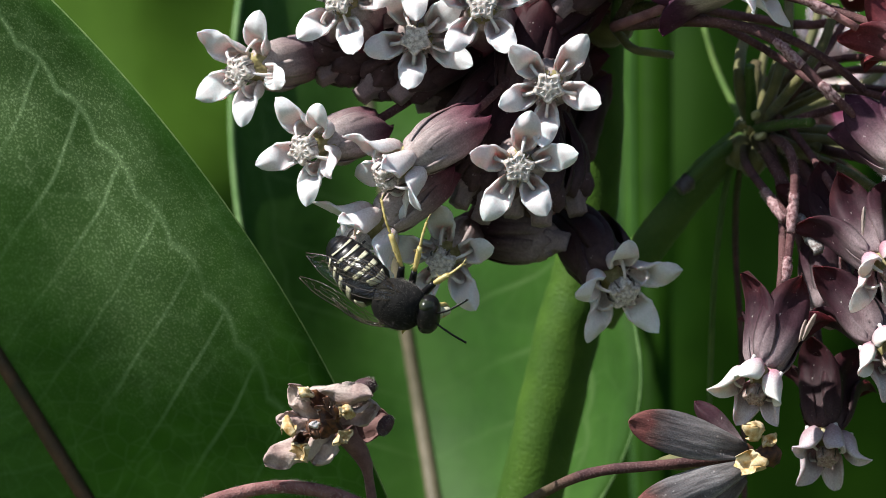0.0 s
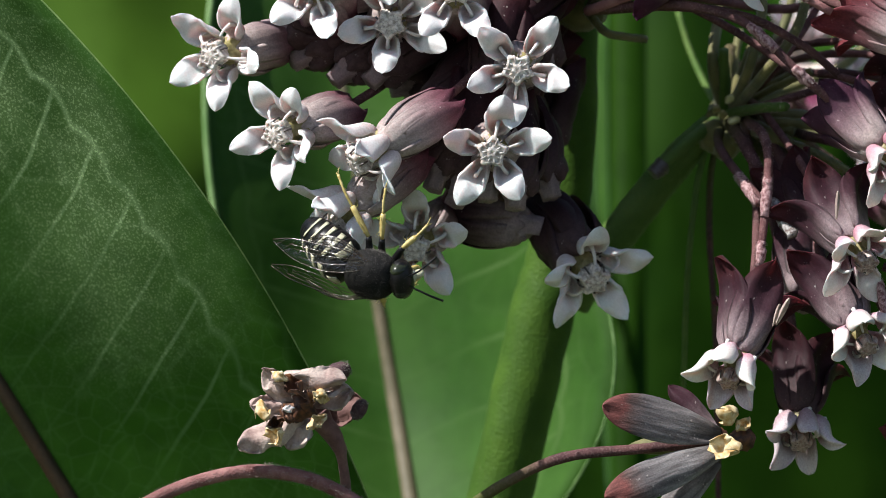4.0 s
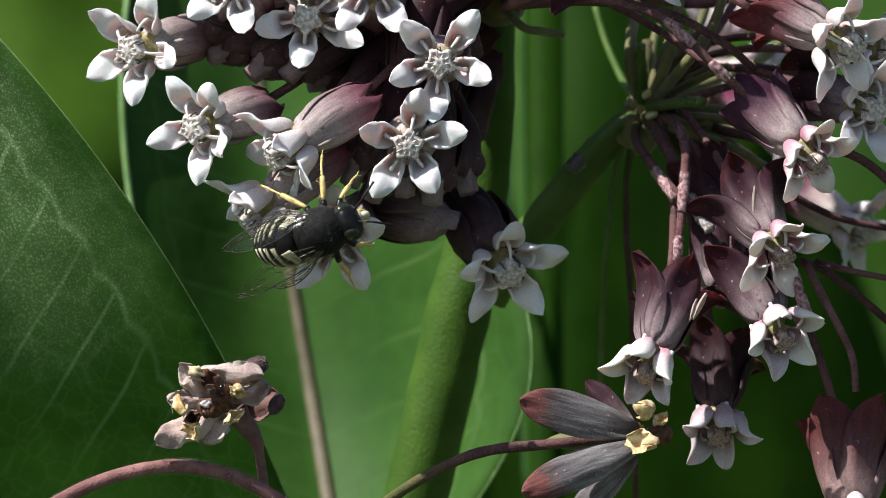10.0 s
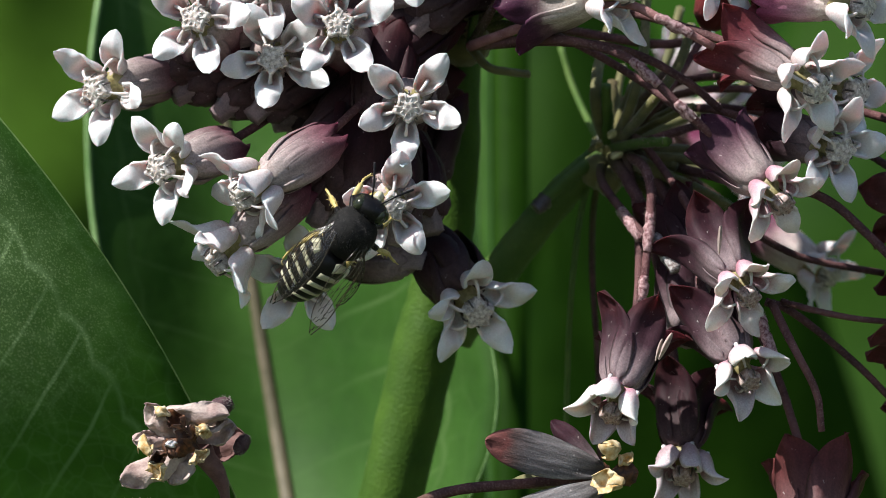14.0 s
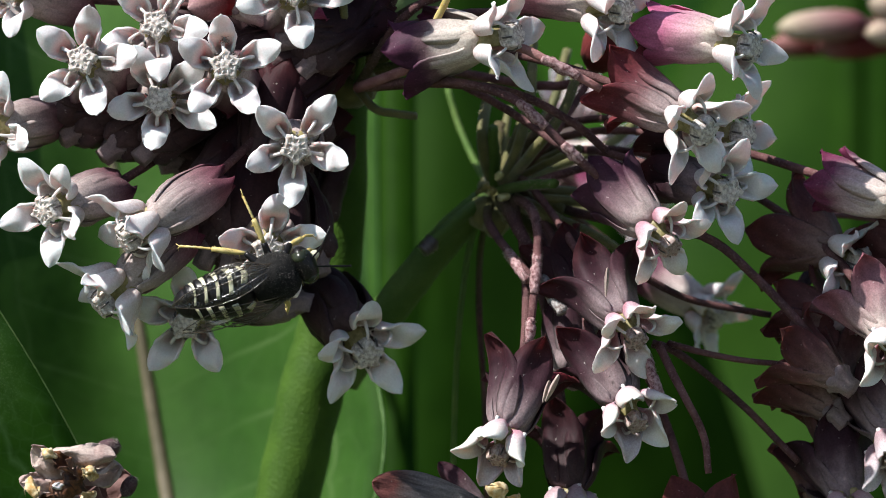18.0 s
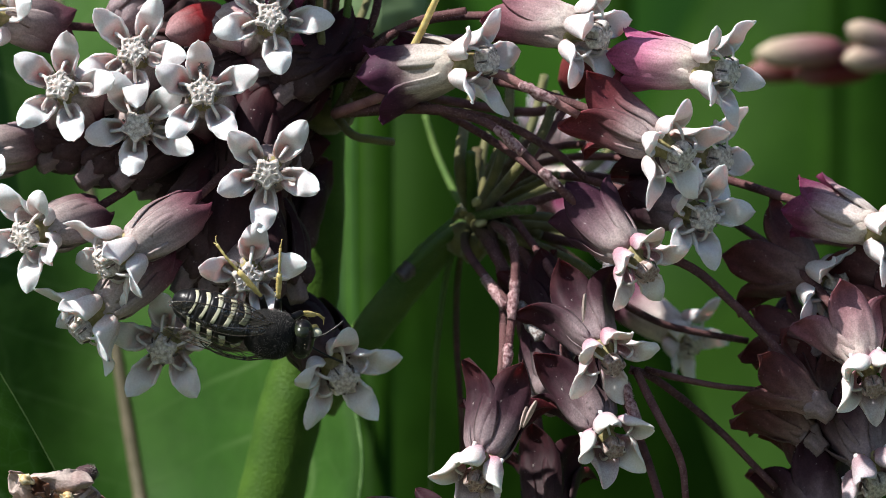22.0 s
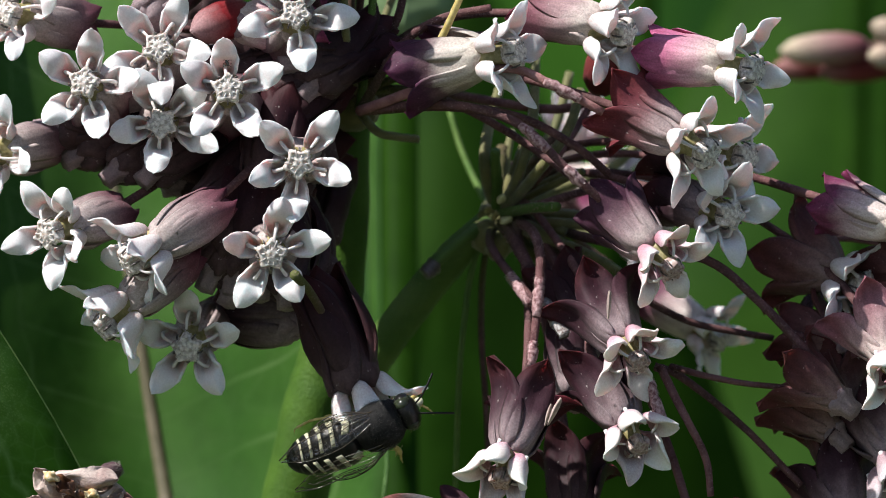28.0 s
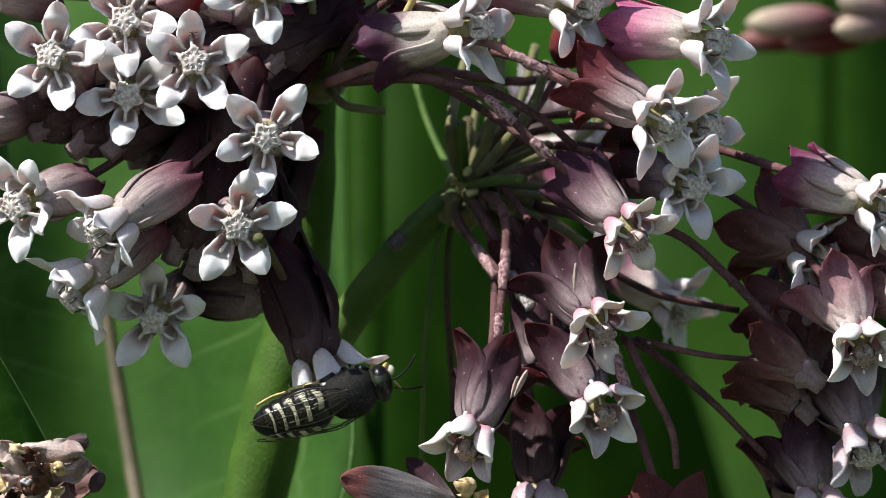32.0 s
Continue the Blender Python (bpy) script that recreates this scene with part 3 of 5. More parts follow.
HOODS_AGED_SHADE = [hood_mesh("hood", M_HOOD_AGED_SHADE, (5.0, 4.9), 1.0, 8, ear), hood_mesh("hood", M_HOOD_AGED_SHADE, (4.5, 5.0), 0.95, 9)]
RECEPT = STALK.copy()
RECEPT.materials[0] = M_PETAL_DARK
HEAD_AGED = HEAD.copy()
HEAD_AGED.materials[0] = M_HEAD_AGED
PETALS = {}
# the maroon set carries painted shade, the other sets only petal colour
for key, mat in (("pink", M_PETAL), ("dark", M_PETAL_DARK), ("bright", M_PETAL_PINK), ("old", M_PETAL_OLD), ("pale", M_PETAL_PALE), ("maroon", M_PETAL_MAROON_SHADE), ("red", M_PETAL_RED), ("rust", M_PETAL_RUST), ("purple", M_PETAL_PURPLE), ("rose", M_PETAL_ROSE), ("mauve", M_PETAL_MAUVE)):
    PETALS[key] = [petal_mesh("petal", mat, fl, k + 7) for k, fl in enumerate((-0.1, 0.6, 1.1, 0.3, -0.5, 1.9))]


def facing(place, fx, fv, turn, size=1.0, away=False):
    """A pose whose z looks towards the viewer, leaning by fx to the right and fv downwards; turn sets the first hood's bearing."""
    toward = math.sqrt(max(0.0, 1 - fx * fx - fv * fv)) * (-1 if away else 1)
    z = Vector((fx, -toward, -fv)).normalized()
    up = Vector((math.sin(radians(turn)), 0, math.cos(radians(turn))))
    x = (up - z * up.dot(z)).normalized()
    y = z.cross(x)
    m = Matrix((x, y, z)).transposed().to_4x4()
    return Matrix.Translation(place) @ m @ Matrix.Diagonal((size, size, size, 1))


HUB_A, HUB_B, HUB_C = spot(606, 178, 20), spot(862, 378, 30), spot(1720, 540, 40)
FLOWERS = {}


def flower(key, u, v, d, fx, fv, turn, root, label, petals="pink", cream=False, size=1.0, stem=M_PEDICEL, flare=None, bow=1.0, hoods=5, away=False, corolla=1.0, aged_shade=False):
    rng = random.Random(key)
    if not hoods:
        lean = 0.94 / math.hypot(fx, fv)
        fx, fv = fx * lean, fv * lean
    m = facing(spot(u, v, d), fx, fv, turn, size, away)
    base = thing("milkweed_flower", root, label, "flower", "flowers of the umbels")
    off = Matrix.Translation(-root)
    # the given place is that of the column's head; the base of the crown lies below it
    m = m @ Matrix.Translation((0, 0, -3.6 * MM))
    for k in range(5):
        spin = m @ pose(0, 0, 0, 0, 0, 72 * k + rng.uniform(-5, 5))
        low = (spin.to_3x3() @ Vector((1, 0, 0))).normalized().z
        # hoods pointing down get the mauve set: partly ageing, partly painted shade
        hs = HOODS_AGED_SHADE if aged_shade else HOODS if not cream else HOODS_EAR if fv < 0.58 else HOODS_AGED_SHADE if low < -0.45 else HOODS_CREAM
        tilt = pose(0, 0, 0, 0, rng.uniform(-9, 9), rng.uniform(-6, 6))
        if k < hoods:
            s = 0.9 if cream else 1.0
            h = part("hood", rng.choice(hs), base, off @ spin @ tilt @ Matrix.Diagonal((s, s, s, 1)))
            part("horn", HORN, h)
        pm = PETALS[petals][rng.choice((0, 1, 3)) if flare is None else flare]
        part("petal", pm, base, off @ m @ pose(0, 0, 0, 0, rng.uniform(-8, 8), 72 * k + 36 + rng.uniform(-7, 7)) @ Matrix.Diagonal((corolla, corolla, corolla, 1)))
    if hoods:
        c = part("column", HEAD_AGED if cream else HEAD, base, off @ m @ (pose(0, 0, 0.5 * MM) @ Matrix.Diagonal((0.74, 0.74, 0.9, 1)) if cream else Matrix()), "" if cream else "silvery white column with ridges")
        part("stalk", STALK, c)
        part("gland", GLAND, c)
    else:
        part("receptacle", RECEPT, base, off @ m)
    axis = (m.to_3x3() @ Vector((0, 0, 1))).normalized()
    p3 = m.translation
    reach = (p3 - root).length
    start = (p3 - root).normalized() * 0.5 + Vector((0, 0, 0.5 * bow)) - axis * 0.2
    line = bezier(root, root + start * reach * 0.45, p3 - axis * max(0.011, reach * 0.42), p3, 16)
    part("pedicel", mesh_of("pedicel", *tube_data([p - root for p in line], lambda t: (0.5 - 0.1 * math.sin(t * 3.1)) * MM * size + (0.35 * MM if t > 0.97 else 0), 9, 0.12, rng.random()), stem), base)
    FLOWERS[key] = base
    return base


WHITE = "open white milkweed flower with five cupped hoods"
DUSK = "open milkweed flower with white hoods and dusty pink petals"
flower("A0", -8, 12, 4, -0.6, -0.1, 10, HUB_A, DUSK)
flower("A1", -46, 265, 2, -0.52, 0.1, -48, HUB_A, DUSK, bow=0.3, flare=4)
flower("A2", 130, 137, -1, -0.16, -0.16, 9, HUB_A, WHITE)
flower("A3", 262, 75, 1, -0.05, -0.18, 27, HUB_A, WHITE)
flower("A4", 268, 210, 1, -0.03, 0.08, -30, HUB_A, WHITE)
flower("A5", 385, 148, -2, 0.02, -0.14, 0, HUB_A, WHITE)
flower("A6", 505, 15, 0, 0.05, -0.18, 28, HUB_A, WHITE)
flower("A7", 507, 292, -3, 0.02, 0.08, -34, HUB_A, DUSK, flare=4)
flower("A8", 67, 405, -1, -0.56, 0.16, -40, HUB_A, DUSK, flare=4)
flower("A9", 209, 456, -2, -0.8, 0.5, -30, HUB_A, DUSK, flare=4)
flower("A10", 455, 438, -3, 0.0, 0.1, 4, HUB_A, WHITE, flare=4)
flower("A11", 163, 572, 1, -0.74, 0.64, -60, HUB_A, DUSK, flare=4)
flower("A12", 312, 608, 5, -0.18, 0.28, -2, HUB_A, DUSK, petals="pink", flare=4)
# its petals take the maroon darkened to stand for shade
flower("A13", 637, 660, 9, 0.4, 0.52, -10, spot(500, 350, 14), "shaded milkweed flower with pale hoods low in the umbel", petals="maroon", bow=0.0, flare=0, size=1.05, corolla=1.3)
flower("A14", 895, 88, -2, 0.88, -0.1, 20, HUB_A, "milkweed flower with white hoods and dark purple petal tips", petals="purple", flare=1, corolla=1.08)
flower("A15", 1090, 50, -1, 0.82, 0.22, 5, HUB_A, DUSK, petals="rose")
flower("A16", 1318, 115, -2, 0.85, 0.15, 45, HUB_A, "milkweed flower seen from the side with bright pink petals", petals="bright")
flower("A17", 1235, 265, -5, 0.7, 0.42, -10, HUB_A, DUSK, petals="red", bow=0.6, flare=2)
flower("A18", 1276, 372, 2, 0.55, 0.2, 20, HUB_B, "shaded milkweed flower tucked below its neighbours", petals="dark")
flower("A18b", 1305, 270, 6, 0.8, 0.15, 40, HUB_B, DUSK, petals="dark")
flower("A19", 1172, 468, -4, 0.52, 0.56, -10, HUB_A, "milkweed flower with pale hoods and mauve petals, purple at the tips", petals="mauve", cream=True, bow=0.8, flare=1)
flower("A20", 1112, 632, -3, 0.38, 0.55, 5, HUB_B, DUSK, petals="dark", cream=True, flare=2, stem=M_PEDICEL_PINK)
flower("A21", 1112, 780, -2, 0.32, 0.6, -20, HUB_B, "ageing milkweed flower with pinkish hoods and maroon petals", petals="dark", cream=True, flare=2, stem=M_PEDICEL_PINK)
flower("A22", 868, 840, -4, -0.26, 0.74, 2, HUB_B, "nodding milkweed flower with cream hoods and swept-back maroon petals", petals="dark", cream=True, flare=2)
# maroon petals and mauve hoods are darkened here to stand for shade
flower("A24", 995, 950, 6, 0.0, 0.74, 10, HUB_B, "shaded nodding milkweed flower with brownish petals", petals="maroon", cream=True, flare=2, aged_shade=True)
flower("A26", 1238, 1125, -1, 0.05, 0.8, 0, HUB_B, "nodding milkweed flower with upright dark red petals", petals="rust", flare=1, stem=M_PEDICEL_PINK, corolla=1.25)
flower("C1", 1572, 672, -3, 0.2, 0.66, -40, HUB_B, "milkweed flower with cream hoods and broad dull pink petals", petals="rose", cream=True, flare=5, corolla=0.92)
flower("C2", 1625, 410, 2, 0.8, 0.3, 0, HUB_B, "milkweed flower with pink petals turned away", petals="pale", flare=1, stem=M_PEDICEL_PINK)
flower("C3", 1510, 500, 8, 0.7, 0.35, 30, HUB_C, "milkweed flower with dark red petals", petals="rust", flare=5)
# C4 and C5 wear the duller hood colour in place of deep shade
flower("C4", 1580, 850, 4, 0.3, 0.75, 15, HUB_C, "shaded milkweed flower low in the umbel", petals="dark", flare=5, aged_shade=True)
flower("C5", 1500, 960, 5, 0.2, 0.7, 15, HUB_C, "shaded grey milkweed flower low in the umbel", petals="dark", flare=5, aged_shade=True)
flower("C6", 1668, 500, 3, 0.5, 0.3, 10, HUB_C, "milkweed flower with cream hoods at the umbel's rim", petals="rust", cream=True, flare=5)
flower("C7", 1672, 620, 1, 0.4, 0.5, 30, HUB_C, "milkweed flower with cream hoods at the umbel's rim", petals="rust", cream=True, flare=5)
flower("B1", 1258, 594, 32, 0.75, 0.45, 15, HUB_B, "small pale milkweed flower behind the umbel", petals="pale", size=0.85)

flower("B3", 1000, 205, 78, 0.2, -0.7, 35, HUB_B, "small pale milkweed flower behind the umbel", petals="pale", size=0.85, aged_shade=True)
flower("B4", 1075, 300, 74, 0.7, -0.2, 55, HUB_B, "small pale milkweed flower behind the umbel", petals="pale", size=0.85, aged_shade=True)
flower("B5", 1130, 420, 70, 0.7, 0.3, 25, HUB_B, "small pale milkweed flower behind the umbel", petals="pale", size=0.85, aged_shade=True)

flower("A12b", 560, 574, 13, 0.85, 0.12, 40, HUB_A, "shaded milkweed flower turned away, showing mauve petals", petals="dark", flare=4, hoods=0, corolla=1.2)
# the umbel's inner flowers, seen from behind, and an out-of-view crown added for shade
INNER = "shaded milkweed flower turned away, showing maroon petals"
# inner flowers: umbel shade is painted in by the near-black maroon petals
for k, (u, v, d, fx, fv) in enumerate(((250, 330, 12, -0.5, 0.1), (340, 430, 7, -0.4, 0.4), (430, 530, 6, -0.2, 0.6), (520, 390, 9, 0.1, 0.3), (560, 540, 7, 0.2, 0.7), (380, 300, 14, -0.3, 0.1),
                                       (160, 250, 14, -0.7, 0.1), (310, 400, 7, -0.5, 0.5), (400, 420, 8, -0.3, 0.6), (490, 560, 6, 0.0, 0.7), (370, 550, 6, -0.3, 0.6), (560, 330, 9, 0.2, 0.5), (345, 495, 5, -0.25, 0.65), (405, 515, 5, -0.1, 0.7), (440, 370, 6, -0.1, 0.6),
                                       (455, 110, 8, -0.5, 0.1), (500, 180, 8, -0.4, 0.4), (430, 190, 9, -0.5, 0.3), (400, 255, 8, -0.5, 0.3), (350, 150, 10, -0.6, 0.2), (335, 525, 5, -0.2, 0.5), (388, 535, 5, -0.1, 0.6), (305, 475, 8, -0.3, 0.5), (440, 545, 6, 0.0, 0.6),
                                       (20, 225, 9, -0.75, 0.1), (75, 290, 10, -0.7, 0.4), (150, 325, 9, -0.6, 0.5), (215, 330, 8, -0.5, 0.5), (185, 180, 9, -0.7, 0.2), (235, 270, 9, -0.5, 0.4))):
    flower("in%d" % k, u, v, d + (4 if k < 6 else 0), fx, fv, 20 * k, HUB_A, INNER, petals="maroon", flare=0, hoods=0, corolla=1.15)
# mostly hidden flowers, added to fill gaps and to shade the upper stem
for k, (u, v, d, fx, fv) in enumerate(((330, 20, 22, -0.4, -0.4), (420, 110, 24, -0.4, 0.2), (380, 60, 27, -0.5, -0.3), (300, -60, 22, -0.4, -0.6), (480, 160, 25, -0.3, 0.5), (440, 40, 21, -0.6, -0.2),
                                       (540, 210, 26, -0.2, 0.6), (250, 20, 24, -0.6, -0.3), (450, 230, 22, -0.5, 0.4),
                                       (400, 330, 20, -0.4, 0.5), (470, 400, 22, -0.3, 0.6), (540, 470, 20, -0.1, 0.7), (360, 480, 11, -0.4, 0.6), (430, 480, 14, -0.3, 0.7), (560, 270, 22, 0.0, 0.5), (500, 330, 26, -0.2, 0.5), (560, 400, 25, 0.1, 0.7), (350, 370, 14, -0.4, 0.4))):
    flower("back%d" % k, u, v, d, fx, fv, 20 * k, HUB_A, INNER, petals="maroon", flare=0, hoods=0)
for k, (u, v, d, fx, fv) in enumerate(((1050, 640, 10, 0.3, 0.7), (1010, 740, 8, 0.1, 0.8), (1480, 765, 9, 0.1, 0.75), (1530, 690, 14, 0.1, 0.7), (1480, 905, 10, 0.05, 0.8), (1440, 990, 14, 0.0, 0.85), (1560, 850, 14, 0.2, 0.7), (1515, 735, 3, 0.72, 0.52), (1530, 625, 9, 0.78, 0.3), (1500, 800, 8, 0.6, 0.6), (345, 25, 8, -0.85, -0.1), (200, 60, 9, -0.6, 0.6))):
    flower("far%d" % k, u, v, d, fx, fv, 25 * k, HUB_C if u > 1400 else HUB_B if u > 900 else HUB_A, INNER, petals="bright" if u == 345 else "rust" if u > 1400 else "dark", flare=5 if u > 1400 else (1, 0)[k % 2], hoods=0, corolla=0.85 if u > 1400 else 1.0)
# crown flowers out of view, added to cast shade down into the umbel
for k, (u, v, d, fx, fv) in enumerate(((250, -150, 6, -0.4, -0.8), (360, -130, 20, -0.3, -0.8), (460, -160, -2, -0.2, -0.9), (540, -150, 4, -0.1, -0.9), (630, -190, 6, 0.0, -0.9), (330, -240, 0, -0.3, -0.9), (600, -280, 12, 0.0, -0.95), (480, -90, 26, 0.0, -0.7),
                                       (560, -170, 9, 0.0, -0.95))):
    flower("top%d" % k, u, v - 90, d, fx, fv, 31 * k, HUB_A, "out-of-view white milkweed flower added to shade the umbel", flare=1)


# ---- stems ----
plant = thing("milkweed_plant", spot(160, 20436, 80), "tall milkweed plant with a thick downy green stem", "plant")


def stalk(name, pts, radius, material, label):
    line = smooth_line([spot(*p) - plant.location for p in pts], 8)
    return part(name, mesh_of(name, *tube_data(line, radius, 24, 0.06, 1), material), plant, label=label)


stalk("stem", [(606, 90, 27), (600, 200, 30), (590, 420, 32), (562, 610, 33), (534, 740, 33), (470, 1020, 33), (380, 1400, 34), (300, 2200, 38), (200, 6000, 60), (160, 20436, 80)],
      lambda t: (1.95 + 1.3 * min(1, t / 0.42) ** 1.5) * MM, M_STEM, "thick upright green stem")
stalk("umbel_stalk", [(866, 372, 31), (800, 430, 29), (745, 492, 30), (672, 585, 31), (590, 700, 33)], lambda t: (1.5 + 0.55 * t) * MM, M_STEM_DARK, "dark green umbel stalk")


def hairs(line, radius, count, length, material, seed):
    """Short hairs standing off a stalk."""
    rng = random.Random(seed)
    verts, faces = [], []
    for _ in range(count):
        k = rng.uniform(0, len(line) - 1.01)
        i = int(k)
        p = line[i].lerp(line[i + 1], k - i)
        t = (line[i + 1] - line[i]).normalized()
        o = Vector((rng.gauss(0, 1), rng.gauss(0, 1), rng.gauss(0, 1)))
        o = (o - t * o.dot(t)).normalized()
        tip = (o + t * rng.uniform(-0.5, 0.5)).normalized()
        s = o.cross(t) * 0.03 * MM
        k = len(verts)
        a = p + o * radius
        verts += [a - s, a + s, a + tip * length * rng.uniform(0.6, 1.2)]
        faces.append((k, k + 1, k + 2))
    return mesh_of("hairs", verts, faces, material)


# ---- leaves ----
def leaf(name, pts, wide_l, wide_r, material, rib, label, fold=(0, 0), rib_r=1.4, veins=M_VEIN, nu=60, nv=14, wave=1.0, seed=1, laterals=12, peak=0.5, peak_l=None, rim=0.22, margin=None, grounded=False):
    """A blade along a midrib through pts (plan units and mm). wide_l and wide_r are half widths in plan units; fold, in mm, moves each margin away from the viewer."""
    line = smooth_line([spot(*p) for p in pts], 10)
    n = len(line)
    root = line[0]
    ob = thing(name, root, label, "leaf")
    view = Vector((0, 1, 0))

    def place(u, v):
        k = u * (n - 1)
        i = min(int(k), n - 2)
        c = line[i].lerp(line[i + 1], k - i)
        t = (line[min(i + 2, n - 1)] - line[max(i - 1, 0)]).normalized()
        s = t.cross(view).normalized()
        pk = peak_l if v < 0 and peak_l else peak
        w = (wide_l if v < 0 else wide_r) * UNIT * max(0.0, 1 - ((u - pk) / (pk if u < pk else 1 - pk)) ** 2)
        w *= 1 + c.y / REACH
        f = fold[0] if v < 0 else fold[1]
        q = c + s * (v * w) + view * (f * MM * abs(v) ** 1.5 * (w / (max(wide_l, wide_r) * UNIT)))
        q += view * (wave * MM * noise.noise(Vector((u * 5 + seed, v * 1.5, seed))))
        return q - root
    verts, faces, uvs = [], [], []
    cols = 2 * nv + 1
    for i in range(nu + 1):
        for j in range(cols):
            u, v = i / nu, -1 + j / nv
            rip = 0.05 * MM * math.sin((u * laterals - abs(v) * 1.1) * 2 * math.pi)
            verts.append(place(u, v) + view * (rip * min(1, abs(v) * 4) * (1 - abs(v))))
            uvs.append((u, v))
    for i in range(nu):
        for j in range(cols - 1):
            faces.append((i * cols + j, i * cols + j + 1, (i + 1) * cols + j + 1, (i + 1) * cols + j))
    me = mesh_of("blade", verts, faces, material)
    lay = me.uv_layers.new(name="map")
    for lp in me.loops:
        lay.data[lp.index].uv = uvs[lp.vertex_index]
    b = part("blade", me, ob)
    th = b.modifiers.new("thickness", "SOLIDIFY")
    th.thickness, th.offset = 0.28 * MM, 0
    mid = [place(i / 40, 0) - view * 0.05 * MM for i in range(41)]
    part("midrib", mesh_of("midrib", *tube_data(mid, lambda t: rib_r * (1 if veins else 0.25) * MM * (1 - 0.75 * t), 10), rib), ob)
    if rib is M_RIB:
        tagged(part("down", hairs(mid, rib_r * 0.62 * MM, 2600, 0.5 * MM, M_FUZZ_TAN, seed), ob), "short tan hairs on the midrib", kind="stuff")
    if grounded:
        low = Vector((root.x, root.y + 0.03, 0))
        part("stalk", mesh_of("stalk", *tube_data([Vector((0, 0, 0)), (low - root) * 0.15 + Vector((0, 0.02, 0)), (low - root) * 0.6 + Vector((0, 0.03, 0)), low - root], 2 * MM, 10), M_LEAF_FAR), ob)
    for side in (-1, 1):
        edge = [place(0.03 + 0.94 * i / 60, side) for i in range(61)]
        part("margin", mesh_of("margin", *tube_data(edge, rim * (1 if side > 0 else 0.45) * MM, 6), margin or (M_VEIN if veins else material)), ob, label="paler leaf margin")
    if veins:
        for side in (-1, 1):
            for k in range(1, laterals):
                u0 = k / laterals * 0.92
                run = [place(min(0.99, u0 + 0.045 * a + 0.02 * a * a), side * a * 0.86) for a in [i / 10 for i in range(11)]]
                part("vein", mesh_of("vein", *tube_data(run, lambda t: (0.09 - 0.03 * t) * MM, 5), veins), ob)
                loop = [place(min(0.99, u0 + 0.065 + (0.92 / laterals) * a), side * (0.86 - 0.03 * math.sin(a * 3.14))) - view * 0.08 * MM for a in [i / 6 for i in range(7)]]
                part("vein", mesh_of("vein", *tube_data(loop, 0.06 * MM, 5), veins), ob)
    return ob


leaf("milkweed_leaf", [(437, 2242, 46), (103, 1703, 36), (-231, 1164, 26), (-565, 625, 18), (-899, 86, 14), (-1233, -453, 16)], 506, 488, M_LEAF, M_RIB_BROWN,
     "large dark green milkweed leaf with pale net veins", fold=(-16, -8), rib_r=1.3, wave=1.2, seed=3, laterals=27, rim=0.21, margin=M_MARGIN)
leaf("milkweed_leaf", [(345, 1300, 50), (280, 900, 62), (215, 500, 68), (150, 100, 72), (85, -300, 78)], 405, 252, M_LEAF2, M_RIB,
     "broad green milkweed leaf with a pale tan midrib", fold=(-20, -15), rib_r=1.0, wave=1.6, seed=8, laterals=13, peak_l=0.3, rim=0.34, veins=M_VEIN_DIM)
leaf("milkweed_leaf", [(690, 1500, 110), (668, 900, 104), (655, 500, 100), (655, 100, 98), (668, -300, 100)], 34, 24, M_LEAF2, M_VEIN_DIM,
     "narrow green leaf seen edge-on with a sunlit margin", fold=(25, 3), rib_r=0.3, wave=0.8, seed=31, laterals=8, rim=0.4, margin=M_VEIN_DIM, veins=M_VEIN_DIM)

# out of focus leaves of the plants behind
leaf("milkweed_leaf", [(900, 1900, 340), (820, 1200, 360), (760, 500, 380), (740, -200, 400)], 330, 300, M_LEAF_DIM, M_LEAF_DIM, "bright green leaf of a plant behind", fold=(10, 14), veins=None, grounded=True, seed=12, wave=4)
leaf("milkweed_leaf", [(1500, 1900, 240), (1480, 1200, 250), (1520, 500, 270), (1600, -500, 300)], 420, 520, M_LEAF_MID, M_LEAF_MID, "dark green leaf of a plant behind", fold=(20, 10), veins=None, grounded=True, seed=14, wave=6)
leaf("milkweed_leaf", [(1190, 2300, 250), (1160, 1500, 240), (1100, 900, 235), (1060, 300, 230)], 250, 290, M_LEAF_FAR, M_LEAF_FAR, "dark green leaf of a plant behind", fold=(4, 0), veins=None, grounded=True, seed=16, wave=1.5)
# added leaf: its dark green stands in for shade below the umbel stalk
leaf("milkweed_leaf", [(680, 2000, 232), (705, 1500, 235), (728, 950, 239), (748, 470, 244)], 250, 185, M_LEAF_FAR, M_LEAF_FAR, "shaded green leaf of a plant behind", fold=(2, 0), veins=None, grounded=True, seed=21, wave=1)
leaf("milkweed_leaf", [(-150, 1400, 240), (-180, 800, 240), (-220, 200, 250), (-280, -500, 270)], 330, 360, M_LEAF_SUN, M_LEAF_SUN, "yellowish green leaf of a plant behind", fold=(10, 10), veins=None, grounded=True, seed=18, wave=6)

leaf("milkweed_leaf", [(690, 120, 96), (696, 30, 90), (704, -60, 90), (715, -160, 94)], 84, 74, M_LEAF_PALE, M_LEAF_PALE, "small pale green leaf behind the umbel", fold=(2, 3), veins=None, grounded=True, seed=26, wave=1)

